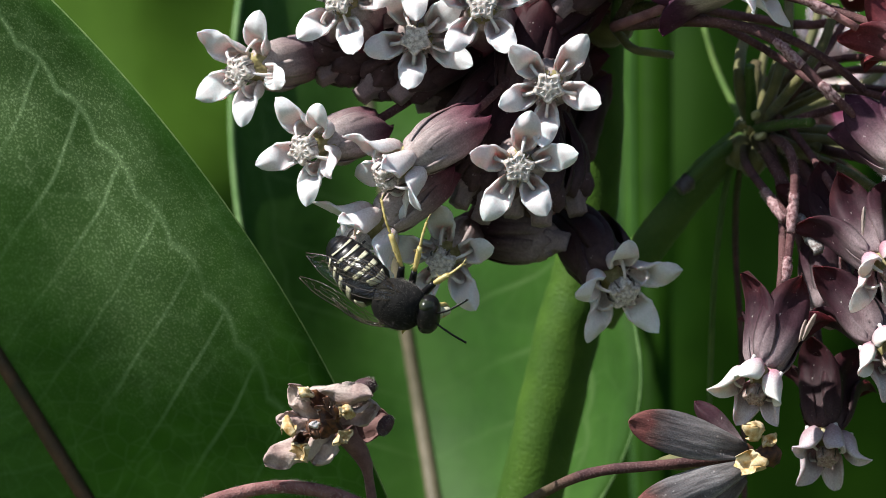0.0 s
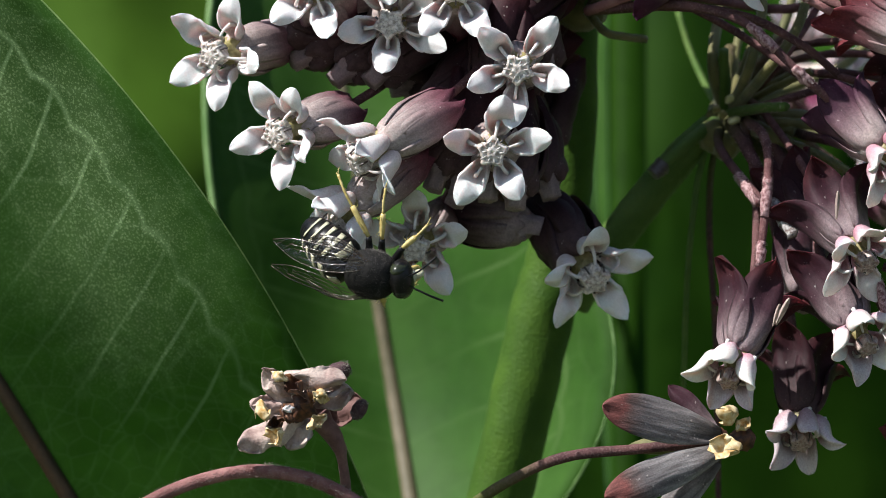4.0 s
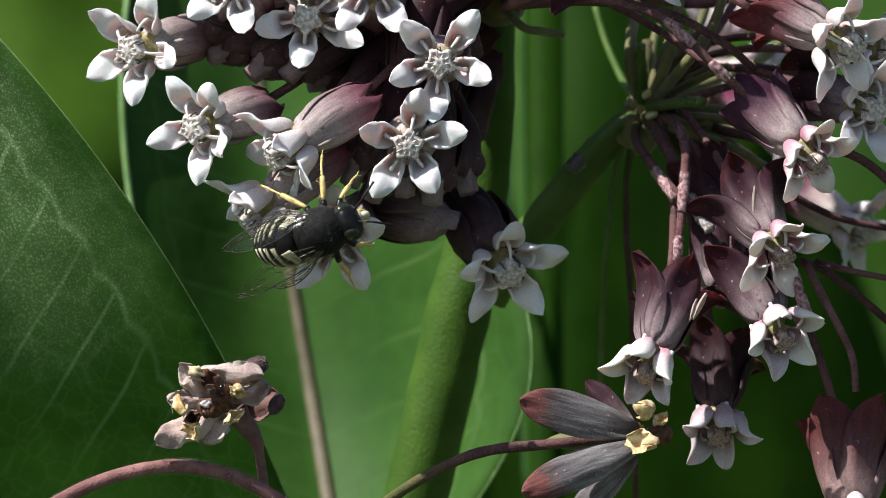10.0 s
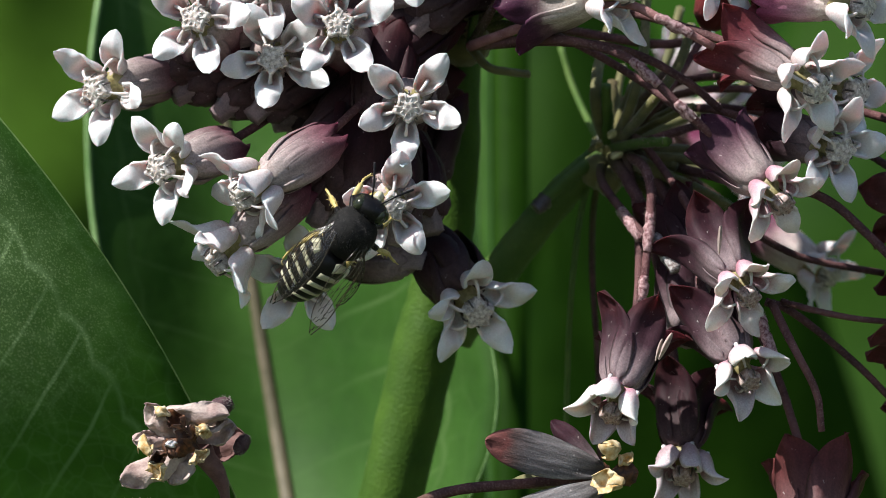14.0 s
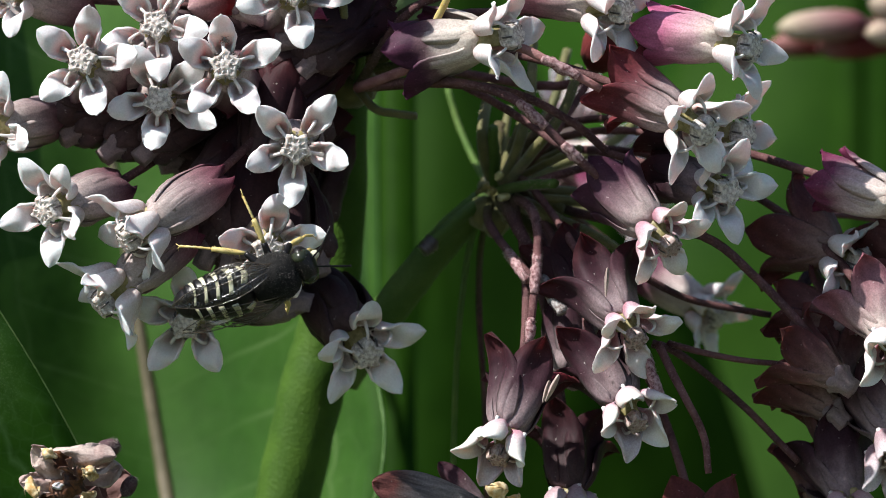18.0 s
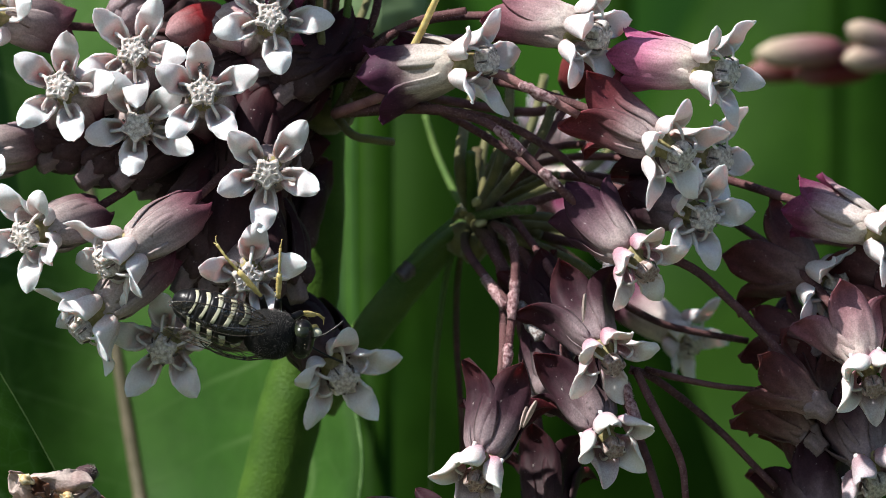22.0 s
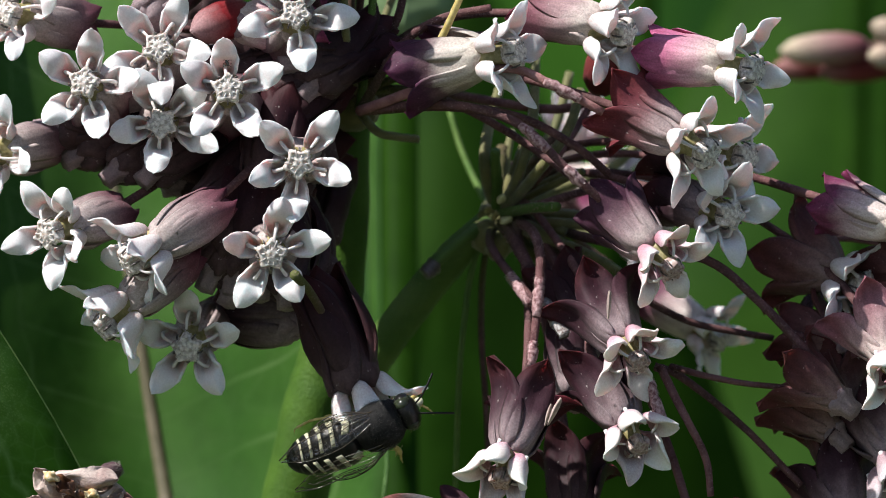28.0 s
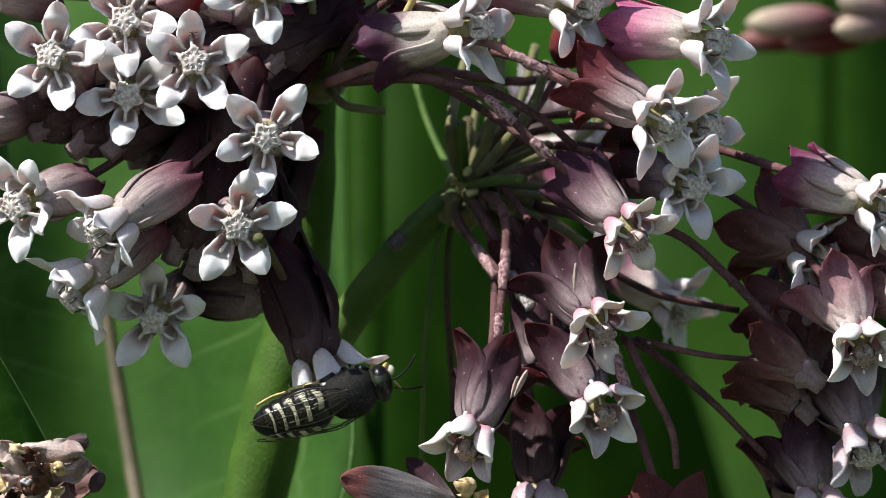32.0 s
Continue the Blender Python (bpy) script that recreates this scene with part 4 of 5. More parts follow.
# leaves added out of view, as of taller neighbours, to shade the growth behind
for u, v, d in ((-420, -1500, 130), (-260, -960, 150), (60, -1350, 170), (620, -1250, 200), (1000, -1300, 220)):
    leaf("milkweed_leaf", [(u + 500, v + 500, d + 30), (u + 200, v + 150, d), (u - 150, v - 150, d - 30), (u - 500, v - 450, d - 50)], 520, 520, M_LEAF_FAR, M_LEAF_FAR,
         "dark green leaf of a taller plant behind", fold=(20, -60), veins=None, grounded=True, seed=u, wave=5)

# ---- ground and distance ----
g = new("ground", mesh_of("ground", [Vector((-600, -600, 0)), Vector((600, -600, 0)), Vector((600, 600, 0)), Vector((-600, 600, 0))], [(0, 1, 2, 3)], M_SOIL, False))
tagged(g, "green meadow ground", "ground", kind="structure")
bv, bf = [], []
for i in range(25):
    a = radians(20 + 140 * i / 24)
    for z in (-0.01, 2.6):
        bv.append(Vector((3.2 * math.cos(a), 3.2 * math.sin(a), z)))
    if i:
        bf.append((2 * i - 2, 2 * i, 2 * i + 1, 2 * i - 1))
tagged(new("backdrop", mesh_of("backdrop", bv, bf, M_FAR)), "blurred green meadow growth far behind", "backdrop", kind="structure")


# ---- umbel hubs, bare pedicels ----
def bare(parent, pts, r, material, name="bare_pedicel", label="", lumps=0.1):
    root = parent.location
    line = [p - root for p in smooth_line([spot(*p) for p in pts], 6)]
    ob = part(name, mesh_of(name, *tube_data(line, (lambda t: r * MM * (0.72 + 0.28 * math.sin(math.pi * t))) if name == "scurf" else (lambda t: r * MM * (1 - 0.2 * t)), 9, lumps, r * 7), material), parent, label=label)
    if name == "scurf":
        reach = sum((b - a).length for a, b in zip(line, line[1:])) / MM
        part("down", hairs(line, r * 0.8 * MM, int(reach * 130), 0.22 * MM, M_FUZZ_PALE, r * 90), ob, label="dense pale down")
    elif pts[1][2] < 20:
        reach = sum((b - a).length for a, b in zip(line, line[1:])) / MM
        part("hairs", hairs(line, r * 0.85 * MM, int(reach * 16), 0.19 * MM, M_FUZZ_PINK, r * 100), ob, label="short pinkish hairs")
    return ob


hub_b = thing("umbel_hub", HUB_B, "green umbel hub with bare pedicel stubs", "flower stalk")
part("knob", mesh_of("knob", *mm(lathe_data([(0.5, -1.6), (1.6, -1.2), (2.1, -0.2), (1.9, 0.8), (1.2, 1.5), (0.3, 1.8)], 18, lambda w, z: 1 + 0.12 * math.sin(7 * w))), M_PEDICEL_GREEN), hub_b, pose(0, 0, 0, 30, 40, 0))
for pts, r, mt in (([(862, 378, 30), (930, 300, 14), (985, 225, 14), (1010, 150, 16)], 0.60, M_PEDICEL_GREEN),
                   ([(862, 378, 30), (900, 300, 18), (925, 200, 20), (930, 90, 24)], 0.6, M_PEDICEL_GREEN),
                   ([(862, 378, 30), (840, 290, 22), (850, 200, 26), (880, 110, 30)], 0.62, M_PEDICEL_GREEN),
                   ([(862, 378, 30), (950, 290, 20), (1010, 205, 24), (1100, 60, 28)], 0.47, M_PEDICEL_PINK),
                   ([(862, 378, 30), (950, 350, 18), (1040, 325, 20), (1110, 330, 22)], 0.48, M_PEDICEL),
                   ([(862, 378, 30), (950, 385, 22), (1050, 395, 24), (1150, 430, 26)], 0.59, M_PEDICEL_GREEN),
                   ([(862, 378, 30), (940, 410, 18), (1020, 440, 20), (1090, 480, 24)], 0.60, M_PEDICEL_GREEN),
                   ([(862, 378, 30), (832, 330, 40), (800, 260, 44), (778, 190, 46)], 0.39, M_STEM_DARK),
                   ([(862, 378, 30), (920, 285, 30), (965, 215, 32), (990, 120, 34)], 0.59, M_PEDICEL_GREEN),
                   ([(862, 378, 30), (960, 330, 34), (1060, 290, 36), (1120, 240, 38)], 0.54, M_PEDICEL_GREEN),
                   ([(862, 378, 30), (980, 400, 36), (1080, 420, 38), (1160, 470, 40)], 0.54, M_PEDICEL_GREEN),
                   ([(862, 378, 30), (950, 440, 28), (1030, 520, 26), (1060, 620, 24)], 0.39, M_PEDICEL),
                   ([(862, 378, 30), (940, 420, 28), (1020, 465, 20), (1090, 500, 14), (1200, 560, 16), (1350, 590, 18)], 0.43, M_PEDICEL),
                   ([(862, 378, 30), (950, 395, 26), (1080, 425, 14), (1230, 450, 4), (1330, 530, 4), (1420, 625, 4)], 0.53, M_PEDICEL),
                   ([(1140, 640, 10), (1190, 660, 10), (1290, 740, 10), (1400, 850, 10)], 0.43, M_PEDICEL),
                   ([(1170, 640, 10), (1225, 655, 7), (1300, 670, 7), (1380, 678, 9), (1450, 690, 14)], 0.33, M_PEDICEL_PINK),
                   ([(1150, 640, 2), (1190, 720, 0), (1230, 800, 0), (1240, 870, 0)], 0.43, M_PEDICEL_PINK),
                   ([(862, 378, 30), (915, 392, 18), (936, 430, 8), (936, 500, 5), (922, 640, 2)], 0.52, M_PEDICEL_PINK),
                   ([(862, 378, 30), (850, 425, 20), (905, 500, 9), (962, 558, 6)], 0.5, M_PEDICEL),
                   ([(845, 385, 27), (790, 425, 23), (738, 472, 21)], 0.70, M_STEM_DARK)):
    bare(hub_b, pts, r, mt)
bare(hub_b, [(752, 459, 21.4), (742, 469, 21), (733, 477, 20.8)], 0.86, M_GLAND, "scar", "blackened broken tip", 0.5)
for pts in ([(884, 478, 11), (900, 500, 9), (920, 530, 7)], [(937, 474, 6), (935, 510, 4.5), (930, 552, 3.5)], [(925, 596, 2.5), (922, 640, 1.5)], [(1128, 655, 1), (1142, 700, 0), (1158, 745, 0)]):
    bare(hub_b, pts, 0.55, M_SCURF, "scurf", "pinkish granular scurf on a pedicel", 0.5)
for u, v, d, k in ((842, 408, 26, 1.0), (866, 425, 25, 0.9), (888, 404, 24, 0.8)):
    lobe = mm(lathe_data([(0.3, -1.9), (1.2, -1.3), (1.5, 0), (1.1, 1.2), (0.3, 1.7)], 14, lambda w, z: 1 + 0.15 * math.sin(5 * w + z)))
    part("lobe", mesh_of("lobe", *lobe, M_PEDICEL_GREEN), hub_b, Matrix.Translation(spot(u, v, d) - HUB_B) @ pose(0, 0, 0, 20, u % 40, 0) @ Matrix.Diagonal((k, k, k, 1)))
bare(hub_b, [(944, 526, 6), (962, 552, 5), (982, 586, 4)], 0.72, M_MEALY, "mealy_stub", "pale mealy pedicel stub", 0.6)
bare(hub_b, [(862, 378, 30), (822, 450, 28), (800, 590, 27), (790, 770, 28), (784, 1080, 30)], 0.34, M_STEM_DARK)
bare(hub_b, [(862, 378, 30), (838, 460, 30), (834, 590, 30), (845, 770, 32), (850, 1080, 34)], 0.36, M_PEDICEL)
rng = random.Random(41)
for k in range(16):
    a = radians(-55 + 150 * k / 15 + rng.uniform(-6, 6))
    reach, d = rng.uniform(85, 190), rng.uniform(10, 34)
    c, q = math.cos(a), -math.sin(a)
    bare(hub_b, [(862, 372, 27), (862 + c * reach * 0.5, 372 + q * reach * 0.5, 26 + (d - 26) * 0.6), (862 + c * reach, 372 + q * reach + 8, d)], rng.uniform(0.4, 0.75),
         rng.choice((M_PEDICEL_GREEN, M_PEDICEL, M_PEDICEL, M_STEM_DARK)), "pedicel_stub", "", 0.25)
for u, v in ((868, 345), (858, 372), (875, 382), (846, 362)):
    nub = mm(lathe_data([(0.15, -0.5), (0.4, -0.2), (0.36, 0.3), (0.3, 0.6), (0.05, 0.85)], 10, lambda w, z: 1 + 0.3 * math.sin(3 * w + 2 * z)))
    part("bract_nub", mesh_of("bract_nub", *nub, M_BUD_TIP if u > 860 else M_STALK), hub_b, Matrix.Translation(spot(u, v, 21) - HUB_B) @ pose(0, 0, 0, u * 7 % 90, v * 5 % 80, 0))

hub_a = thing("umbel_hub", HUB_A, "dark umbel hub with bundled pedicels at the stem's top", "flower stalk")
part("knob", mesh_of("knob", *mm(lathe_data([(0.8, -2.6), (2.4, -1.6), (2.9, -0.2), (2.5, 1.0), (1.6, 1.9), (0.3, 2.3)], 20, lambda w, z: 1 + 0.1 * math.sin(8 * w))), M_PEDICEL_GREEN), hub_a)
for pts, r, mt in (([(618, 188, 20), (600, 100, 10), (592, 20, 8), (590, -90, 8)], 0.48, M_PEDICEL_GREEN),
                   ([(618, 188, 15), (630, 100, 12), (640, 10, 10), (650, -90, 10)], 0.47, M_STEM_DARK),
                   ([(618, 188, 16), (655, 90, 14), (690, 10, 12), (705, -90, 12)], 0.48, M_PEDICEL),
                   ([(618, 188, 18), (640, 80, 20), (675, -10, 22), (690, -90, 24)], 0.47, M_PEDICEL_GREEN),
                   ([(618, 188, 14), (690, 75, 8), (760, 25, 4), (850, 5, 2)], 0.47, M_PEDICEL),
                   ([(755, 75, 2), (775, 35, 1), (800, -20, 0), (830, -80, 0)], 0.39, M_LEG),
                   ([(618, 188, 16), (650, 225, 14), (690, 234, 14), (722, 238, 15)], 0.47, M_PEDICEL_GREEN),
                   ([(618, 188, 12), (760, 175, 3), (890, 205, 0), (985, 290, -1), (1050, 350, 0)], 0.50, M_PEDICEL),
                   ([(618, 188, 11), (760, 138, 2), (880, 112, -1), (960, 142, -2), (1050, 190, -2)], 0.52, M_PEDICEL_ROSE),
                   ([(618, 188, 13), (770, 180, 5), (900, 198, 4), (1000, 250, 4), (1060, 300, 6)], 0.48, M_PEDICEL)):
    bare(hub_a, pts, r, mt)


for pts in ([(902, 212, -0.6), (928, 234, -0.9), (952, 258, -1.2)], [(982, 287, -1.4), (1000, 304, -1.2), (1014, 317, -1)], [(945, 135, -2.2), (975, 149, -2.4), (1010, 168, -2.4)]):
    bare(hub_a, pts, 0.54, M_SCURF, "scurf", "pinkish granular scurf on a pedicel", 0.5)

# down on the thick stem and on the umbel's stalk
down = [spot(*q) - plant.location for q in ((534, 740, 33), (505, 870, 33), (470, 1020, 33), (430, 1190, 33))]
tagged(part("down", hairs(smooth_line(down, 8), 3.05 * MM, 3500, 0.3 * MM, M_FUZZ_GREEN, 5), plant), "short pale hairs", kind="stuff")
down = [spot(*q) - plant.location for q in ((800, 430, 29), (745, 492, 30), (672, 585, 31), (590, 700, 33))]
tagged(part("down", hairs(smooth_line(down, 8), 1.75 * MM, 900, 0.25 * MM, M_FUZZ_GREEN, 6), plant), "short pale hairs", kind="stuff")

# ---- buds ----
def bud(u, v, d, fx, fv, length, wide, material, root, label, stem=M_PEDICEL_PINK, away=False):
    m = facing(spot(u, v, d), fx, fv, 0, away=away)
    ob = thing("milkweed_bud", root, label, "flower bud", "buds")
    off = Matrix.Translation(-root)
    for k in range(5):
        me = mesh_of("sepal", *mm(scoop(curve_of((0.3, -length / 2), (wide * 0.75, -length * 0.42), (wide, -length * 0.1), (wide * 0.8, length * 0.3), (0.15, length / 2)),
                                        lambda w: hill(w, 0.45, wide * 0.74, 0.2, 0.05), lambda w: hill(w, 0.45, wide * 0.42, 0.1, 0.0), lambda w: 0.25, nu=11, nv=7, wob=0.1, seed=k)), material)
        part("sepal", me, ob, off @ m @ pose(0, 0, 0, 0, 0, 72 * k))
    axis = m.to_3x3() @ Vector((0, 0, 1))
    p3 = m.translation - axis * length * 0.48 * MM
    line = bezier(root, root.lerp(p3, 0.3) + Vector((0, 0, 0.004)), p3 - axis * 0.008, p3, 12)
    part("pedicel", mesh_of("pedicel", *tube_data([p - root for p in line], 0.5 * MM, 8, 0.1), stem), ob)
    return ob


M_BUD = along("bud cream pink", [(0.0, (0.2, 0.07, 0.08)), (0.5, (0.32, 0.2, 0.18)), (1.0, (0.5, 0.42, 0.3))], -4, 4)
M_BUD_RED = along("bud red", [(0.0, (0.12, 0.02, 0.02)), (0.6, (0.16, 0.03, 0.03)), (1.0, (0.26, 0.12, 0.11))], -3, 3.5)
M_BUD_SCARLET = along("bud scarlet", [(0.0, (0.2, 0.06, 0.06)), (0.5, (0.2, 0.012, 0.016)), (1.0, (0.4, 0.26, 0.26))], -3, 3.5)
FAR_HUB = spot(1950, 110, 120)
far_hub = thing("umbel_hub", FAR_HUB, "hub of a neighbouring umbel with closed buds on a tall stalk", "flower stalk")
part("knob", mesh_of("knob", *mm(lathe_data([(0.8, -2.2), (2.2, -1.4), (2.6, -0.2), (2.2, 1.0), (1.4, 1.7), (0.3, 2.0)], 16)), M_PEDICEL_GREEN), far_hub)
part("stalk", mesh_of("stalk", *tube_data(smooth_line([Vector((0, 0, 0)), Vector((0.004, 0.002, -0.1)), Vector((0.012, 0.01, -0.5)), Vector((0.015, 0.02, -FAR_HUB.z))], 8), 2.2 * MM, 12, 0.05), M_STEM), far_hub)
hub_c = thing("umbel_hub", HUB_C, "hub of a third umbel on a tall green stalk", "flower stalk")
part("knob", mesh_of("knob", *mm(lathe_data([(0.8, -2.2), (2.2, -1.4), (2.6, -0.2), (2.2, 1.0), (1.4, 1.7), (0.3, 2.0)], 16)), M_PEDICEL_GREEN), hub_c)
part("stalk", mesh_of("stalk", *tube_data(smooth_line([Vector((0, 0, 0)), Vector((0.006, 0.004, -0.1)), Vector((0.012, 0.01, -0.5)), Vector((0.015, 0.02, -HUB_C.z))], 8), 2.2 * MM, 12, 0.05), M_STEM), hub_c)
bud(1440, 78, 105, -0.99, 0.05, 10.0, 1.75, M_BUD, FAR_HUB, "closed cream-pink milkweed bud")
bud(1568, 88, 100, -0.9, 0.1, 7.0, 1.6, M_BUD, FAR_HUB, "closed cream-pink milkweed bud")
bud(1570, 52, 100, -0.85, -0.3, 7.0, 1.6, M_BUD, FAR_HUB, "closed cream-pink milkweed bud")
bud(1430, 105, 110, -0.98, 0.12, 11, 1.7, M_BUD_RED, FAR_HUB, "dark red milkweed bud")
bud(1500, 112, 108, -0.98, 0.1, 9, 1.6, M_BUD_RED, FAR_HUB, "dark red milkweed bud")
# this scarlet bud shape stands in for a sunlit red petal
bud(372, 30, 9, -0.8, 0.3, 7, 2.0, M_BUD_SCARLET, HUB_A, "red bud shape standing in for a sunlit petal between the white flowers")
bud(1060, 100, 18, 0.3, -0.7, 8, 2.2, M_BUD_RED, HUB_A, "dark red milkweed bud")

# ---- withered flower ----
def blade_petal(parent, name, base, tip, wide, material, curl=0.5, wob=0.35, seed=0, tilt=0.0, label=""):
    """A flat petal from base to tip (plan units and mm), wide in mm; it cups towards the viewer."""
    a, b = spot(*base), spot(*tip)
    ln = (b - a).length / MM
    z = (a - b).normalized()
    x = Vector((0, -1, 0)) + Vector((0, 0, 1)) * tilt
    x = (x - z * x.dot(z)).normalized()
    m = Matrix((x, z.cross(x), z)).transposed().to_4x4()
    me = mesh_of(name, *mm(scoop(curve_of((0, 0), (0.5 * curl, -ln * 0.35), (0.6 * curl, -ln * 0.7), (-0.4 * curl, -ln)), lambda u: hill(u, 0.55, wide / 2, wide * 0.2, 0.08, 0.6),
                                 lambda u: -curl * hill(u, 0.5, 0.9, 0.3, 0.2), lambda u: 0.16, nu=18, nv=13, wob=wob, seed=seed)), material)
    return part(name, me, parent, Matrix.Translation(a - parent.location) @ m, label)


old_root = spot(380, 1085, 6)
old = thing("withered_flower", old_root, "withered milkweed flower with grey petals and reddish tips", "flower")
for k, (b, t, w, mt, cu) in enumerate((((852, 938, -1), (646, 886, -5), 4.4, M_PETAL_OLD, 0.5), ((852, 965, -2), (650, 1048, -6), 3.9, M_PETAL_OLD, 0.7), ((848, 985, 0), (735, 1095, -1), 2.9, M_PETAL_OLD, 0.5),
                                       ((845, 930, 1), (762, 850, 2), 2.2, M_PETAL_DARK, 0.5), ((845, 950, 1), (690, 958, 3), 2.0, M_PEDICEL_GREEN, 0.4))):
    blade_petal(old, "petal", b, t, w, mt, cu, 0.3, k + 90, 0.3)
for k, (u, v, d, s, rx, ry) in enumerate(((870, 905, -4, 0.95, 70, 20), (862, 957, -5, 1.05, 100, -10), (893, 922, -3, 0.7, 40, 60))):
    me = mesh_of("dry_hood", *mm(scoop(curve_of((0, -1.7), (0.5, -0.6), (0.5, 0.6), (-0.3, 1.9)), lambda u: hill(u, 0.5, 1.1, 0.4, 0.1), lambda u: 1.0, lambda u: 0.14, wob=1.1, seed=k + 30)), M_DRY_TAN)
    part("dry_hood", me, old, Matrix.Translation(spot(u, v, d) - old_root) @ pose(0, 0, 0, rx, ry, k * 50) @ Matrix.Diagonal((s, s, s, 1)), "shrivelled tan hood")
lump = mesh_of("core", *mm(lathe_data([(0.1, -1.4), (0.9, -1.0), (1.2, 0), (0.8, 0.9), (0.2, 1.3)], 14, lambda w, z: 1 + 0.25 * math.sin(4 * w + 2 * z))), M_DRY_BROWN)
part("core", lump, old, Matrix.Translation(spot(893, 945, -2) - old_root) @ pose(0, 0, 0, 20, 80, 0), "shrivelled dark centre")
part("core", lump, old, Matrix.Translation(spot(850, 948, 0) - old_root) @ pose(0, 0, 0, 0, 90, 30), "shrivelled dark centre")
run = smooth_line([spot(*q) - old_root for q in ((380, 1085, 6), (470, 1025, 3), (575, 978, 1), (704, 963, 0), (790, 955, 0), (850, 950, 0))], 6)
part("pedicel", mesh_of("pedicel", *tube_data(run, 0.52 * MM, 10, 0.15, 4), M_PEDICEL), old)

# shrivelled slivers beside the older flowers
for key, b, t, w in (("A22", (952, 742, -5), (974, 697, -7), 0.55), ("A22", (946, 745, -4), (957, 708, -6), 0.4), ("A20", (1058, 556, -5), (1061, 508, -7), 0.45)):
    blade_petal(FLOWERS[key], "withered_sliver", b, t, w, M_DRY, 0.4, 0.2, len(key) + w, 0.3, "curled dry sliver")

# ---- dried flower on its own stalk ----
dry_root = spot(196, 1080, 2)
dry = thing("dried_flower", dry_root, "dried milkweed flower with crumpled pinkish-tan petals", "flower")
for k, (b, t, w, cu, ti) in enumerate((((112, 908, -2), (2, 960, -5), 2.9, 0.8, 0.8), ((100, 885, -2), (44, 826, -4), 2.6, 0.9, -0.4), ((92, 868, -3), (185, 852, -4), 2.5, -0.8, 0.6), ((112, 905, 0), (222, 880, 1), 3.4, -0.9, 0.2),
                                       ((120, 905, -1), (92, 962, -3), 2.6, 0.6, 0.4), ((108, 880, -3), (150, 838, -3), 2.4, 0.7, 0.3),
                                       ((60, 842, -4), (188, 838, -5), 2.3, 0.9, -0.5), ((105, 872, -2), (206, 868, -2), 2.9, -0.7, 0.5), ((96, 900, -2), (24, 884, -3), 2.0, 0.8, 0.4))):
    blade_petal(dry, "petal", b, t, w * 1.08, M_DRY if k != 3 else M_DRY_MAUVE, cu, 1.15, k * 3 + 50, ti)
for k, (u, v, s, mt) in enumerate(((40, 895, 1.0, M_DRY_TAN), (64, 936, 1.05, M_DRY_TAN), (142, 912, 0.85, M_DRY_TAN), (148, 870, 0.8, M_DRY_TAN), (92, 893, 0.55, M_HORN), (74, 836, 0.75, M_DRY_TAN), (88, 906, 0.7, M_DRY_BROWN), (122, 880, 0.8, M_DRY_BROWN),
                                   (95, 848, 1.1, M_DRY_BROWN), (70, 915, 0.8, M_DRY_BROWN))):
    me = mesh_of("dry_hood", *mm(scoop(curve_of((0, -1.1), (0.6, -0.1), (0.4, 0.8), (-0.5, 1.6)), lambda u: hill(u, 0.5, 0.8, 0.3, 0.12), lambda u: 0.8, lambda u: 0.14, wob=0.9, seed=k + 70)), mt)
    m = facing(spot(u, v, -5.5), 0, 0, k * 67) @ pose(0, 0, 0, 30 + k * 37, k * 53, 0) @ Matrix.Diagonal((s, s, s, 1))
    part("dry_hood", me, dry, Matrix.Translation(-dry_root) @ m, "curled dry hood")
core = mm(lathe_data([(0.2, -1.2), (1.2, -0.9), (1.5, 0), (1.0, 0.6), (0.4, 0.9)], 18, lambda w, z: 1 + 0.3 * math.sin(5 * w + z) + 0.15 * math.sin(11 * w)))
part("core", mesh_of("core", *core, M_DRY_BROWN), dry, Matrix.Translation(-dry_root) @ facing(spot(112, 888, -3.6), -0.1, 0.1, 0), "shrivelled dark brown centre")


def fuzzy_knob(parent, root, u, v, d, size, turn, seed):
    rng = random.Random(seed)
    v0, f0 = lathe_data([(0.2, -1.6), (0.85, -1.0), (1.05, 0), (0.85, 0.9), (0.3, 1.5)], 12)
    body = (v0, f0)
    v0, f0 = [], []
    for _ in range(700):
        a, z = rng.uniform(0, 6.28), rng.uniform(-1.4, 1.4)
        r = math.sqrt(max(0.05, 1 - (z / 1.7) ** 2))
        p = Vector((r * math.cos(a), r * math.sin(a), z))
        o = (p + Vector((rng.uniform(-0.3, 0.3), rng.uniform(-0.3, 0.3), rng.uniform(-0.3, 0.3)))).normalized() * 0.28
        s = Vector((-math.sin(a), math.cos(a), 0)) * 0.03
        k = len(v0)
        v0 += [p - s, p + s, p + o]
        f0.append((k, k + 1, k + 2))
    knob = part("fuzzy_tip", mesh_of("fuzzy_tip", *mm(body), M_DRY_PURPLE), parent,
                Matrix.Translation(spot(u, v, d) - root) @ pose(0, 0, 0, 0, turn, 0) @ Matrix.Diagonal((size, size, size, 1)), "fuzzy purple curled petal tip")
    part("hairs", mesh_of("hairs", *mm((v0, f0)), M_FUZZ), knob, label="silvery hairs")


fuzzy_knob(dry, dry_root, 174, 828, -3, 0.95, 65, 4)
fuzzy_knob(dry, dry_root, 214, 893, -1, 0.72, 30, 5)
back = smooth_line([spot(196, 1080, 2), spot(188, 1010, 1), spot(176, 955, 0), spot(140, 905, -0.5)], 6)
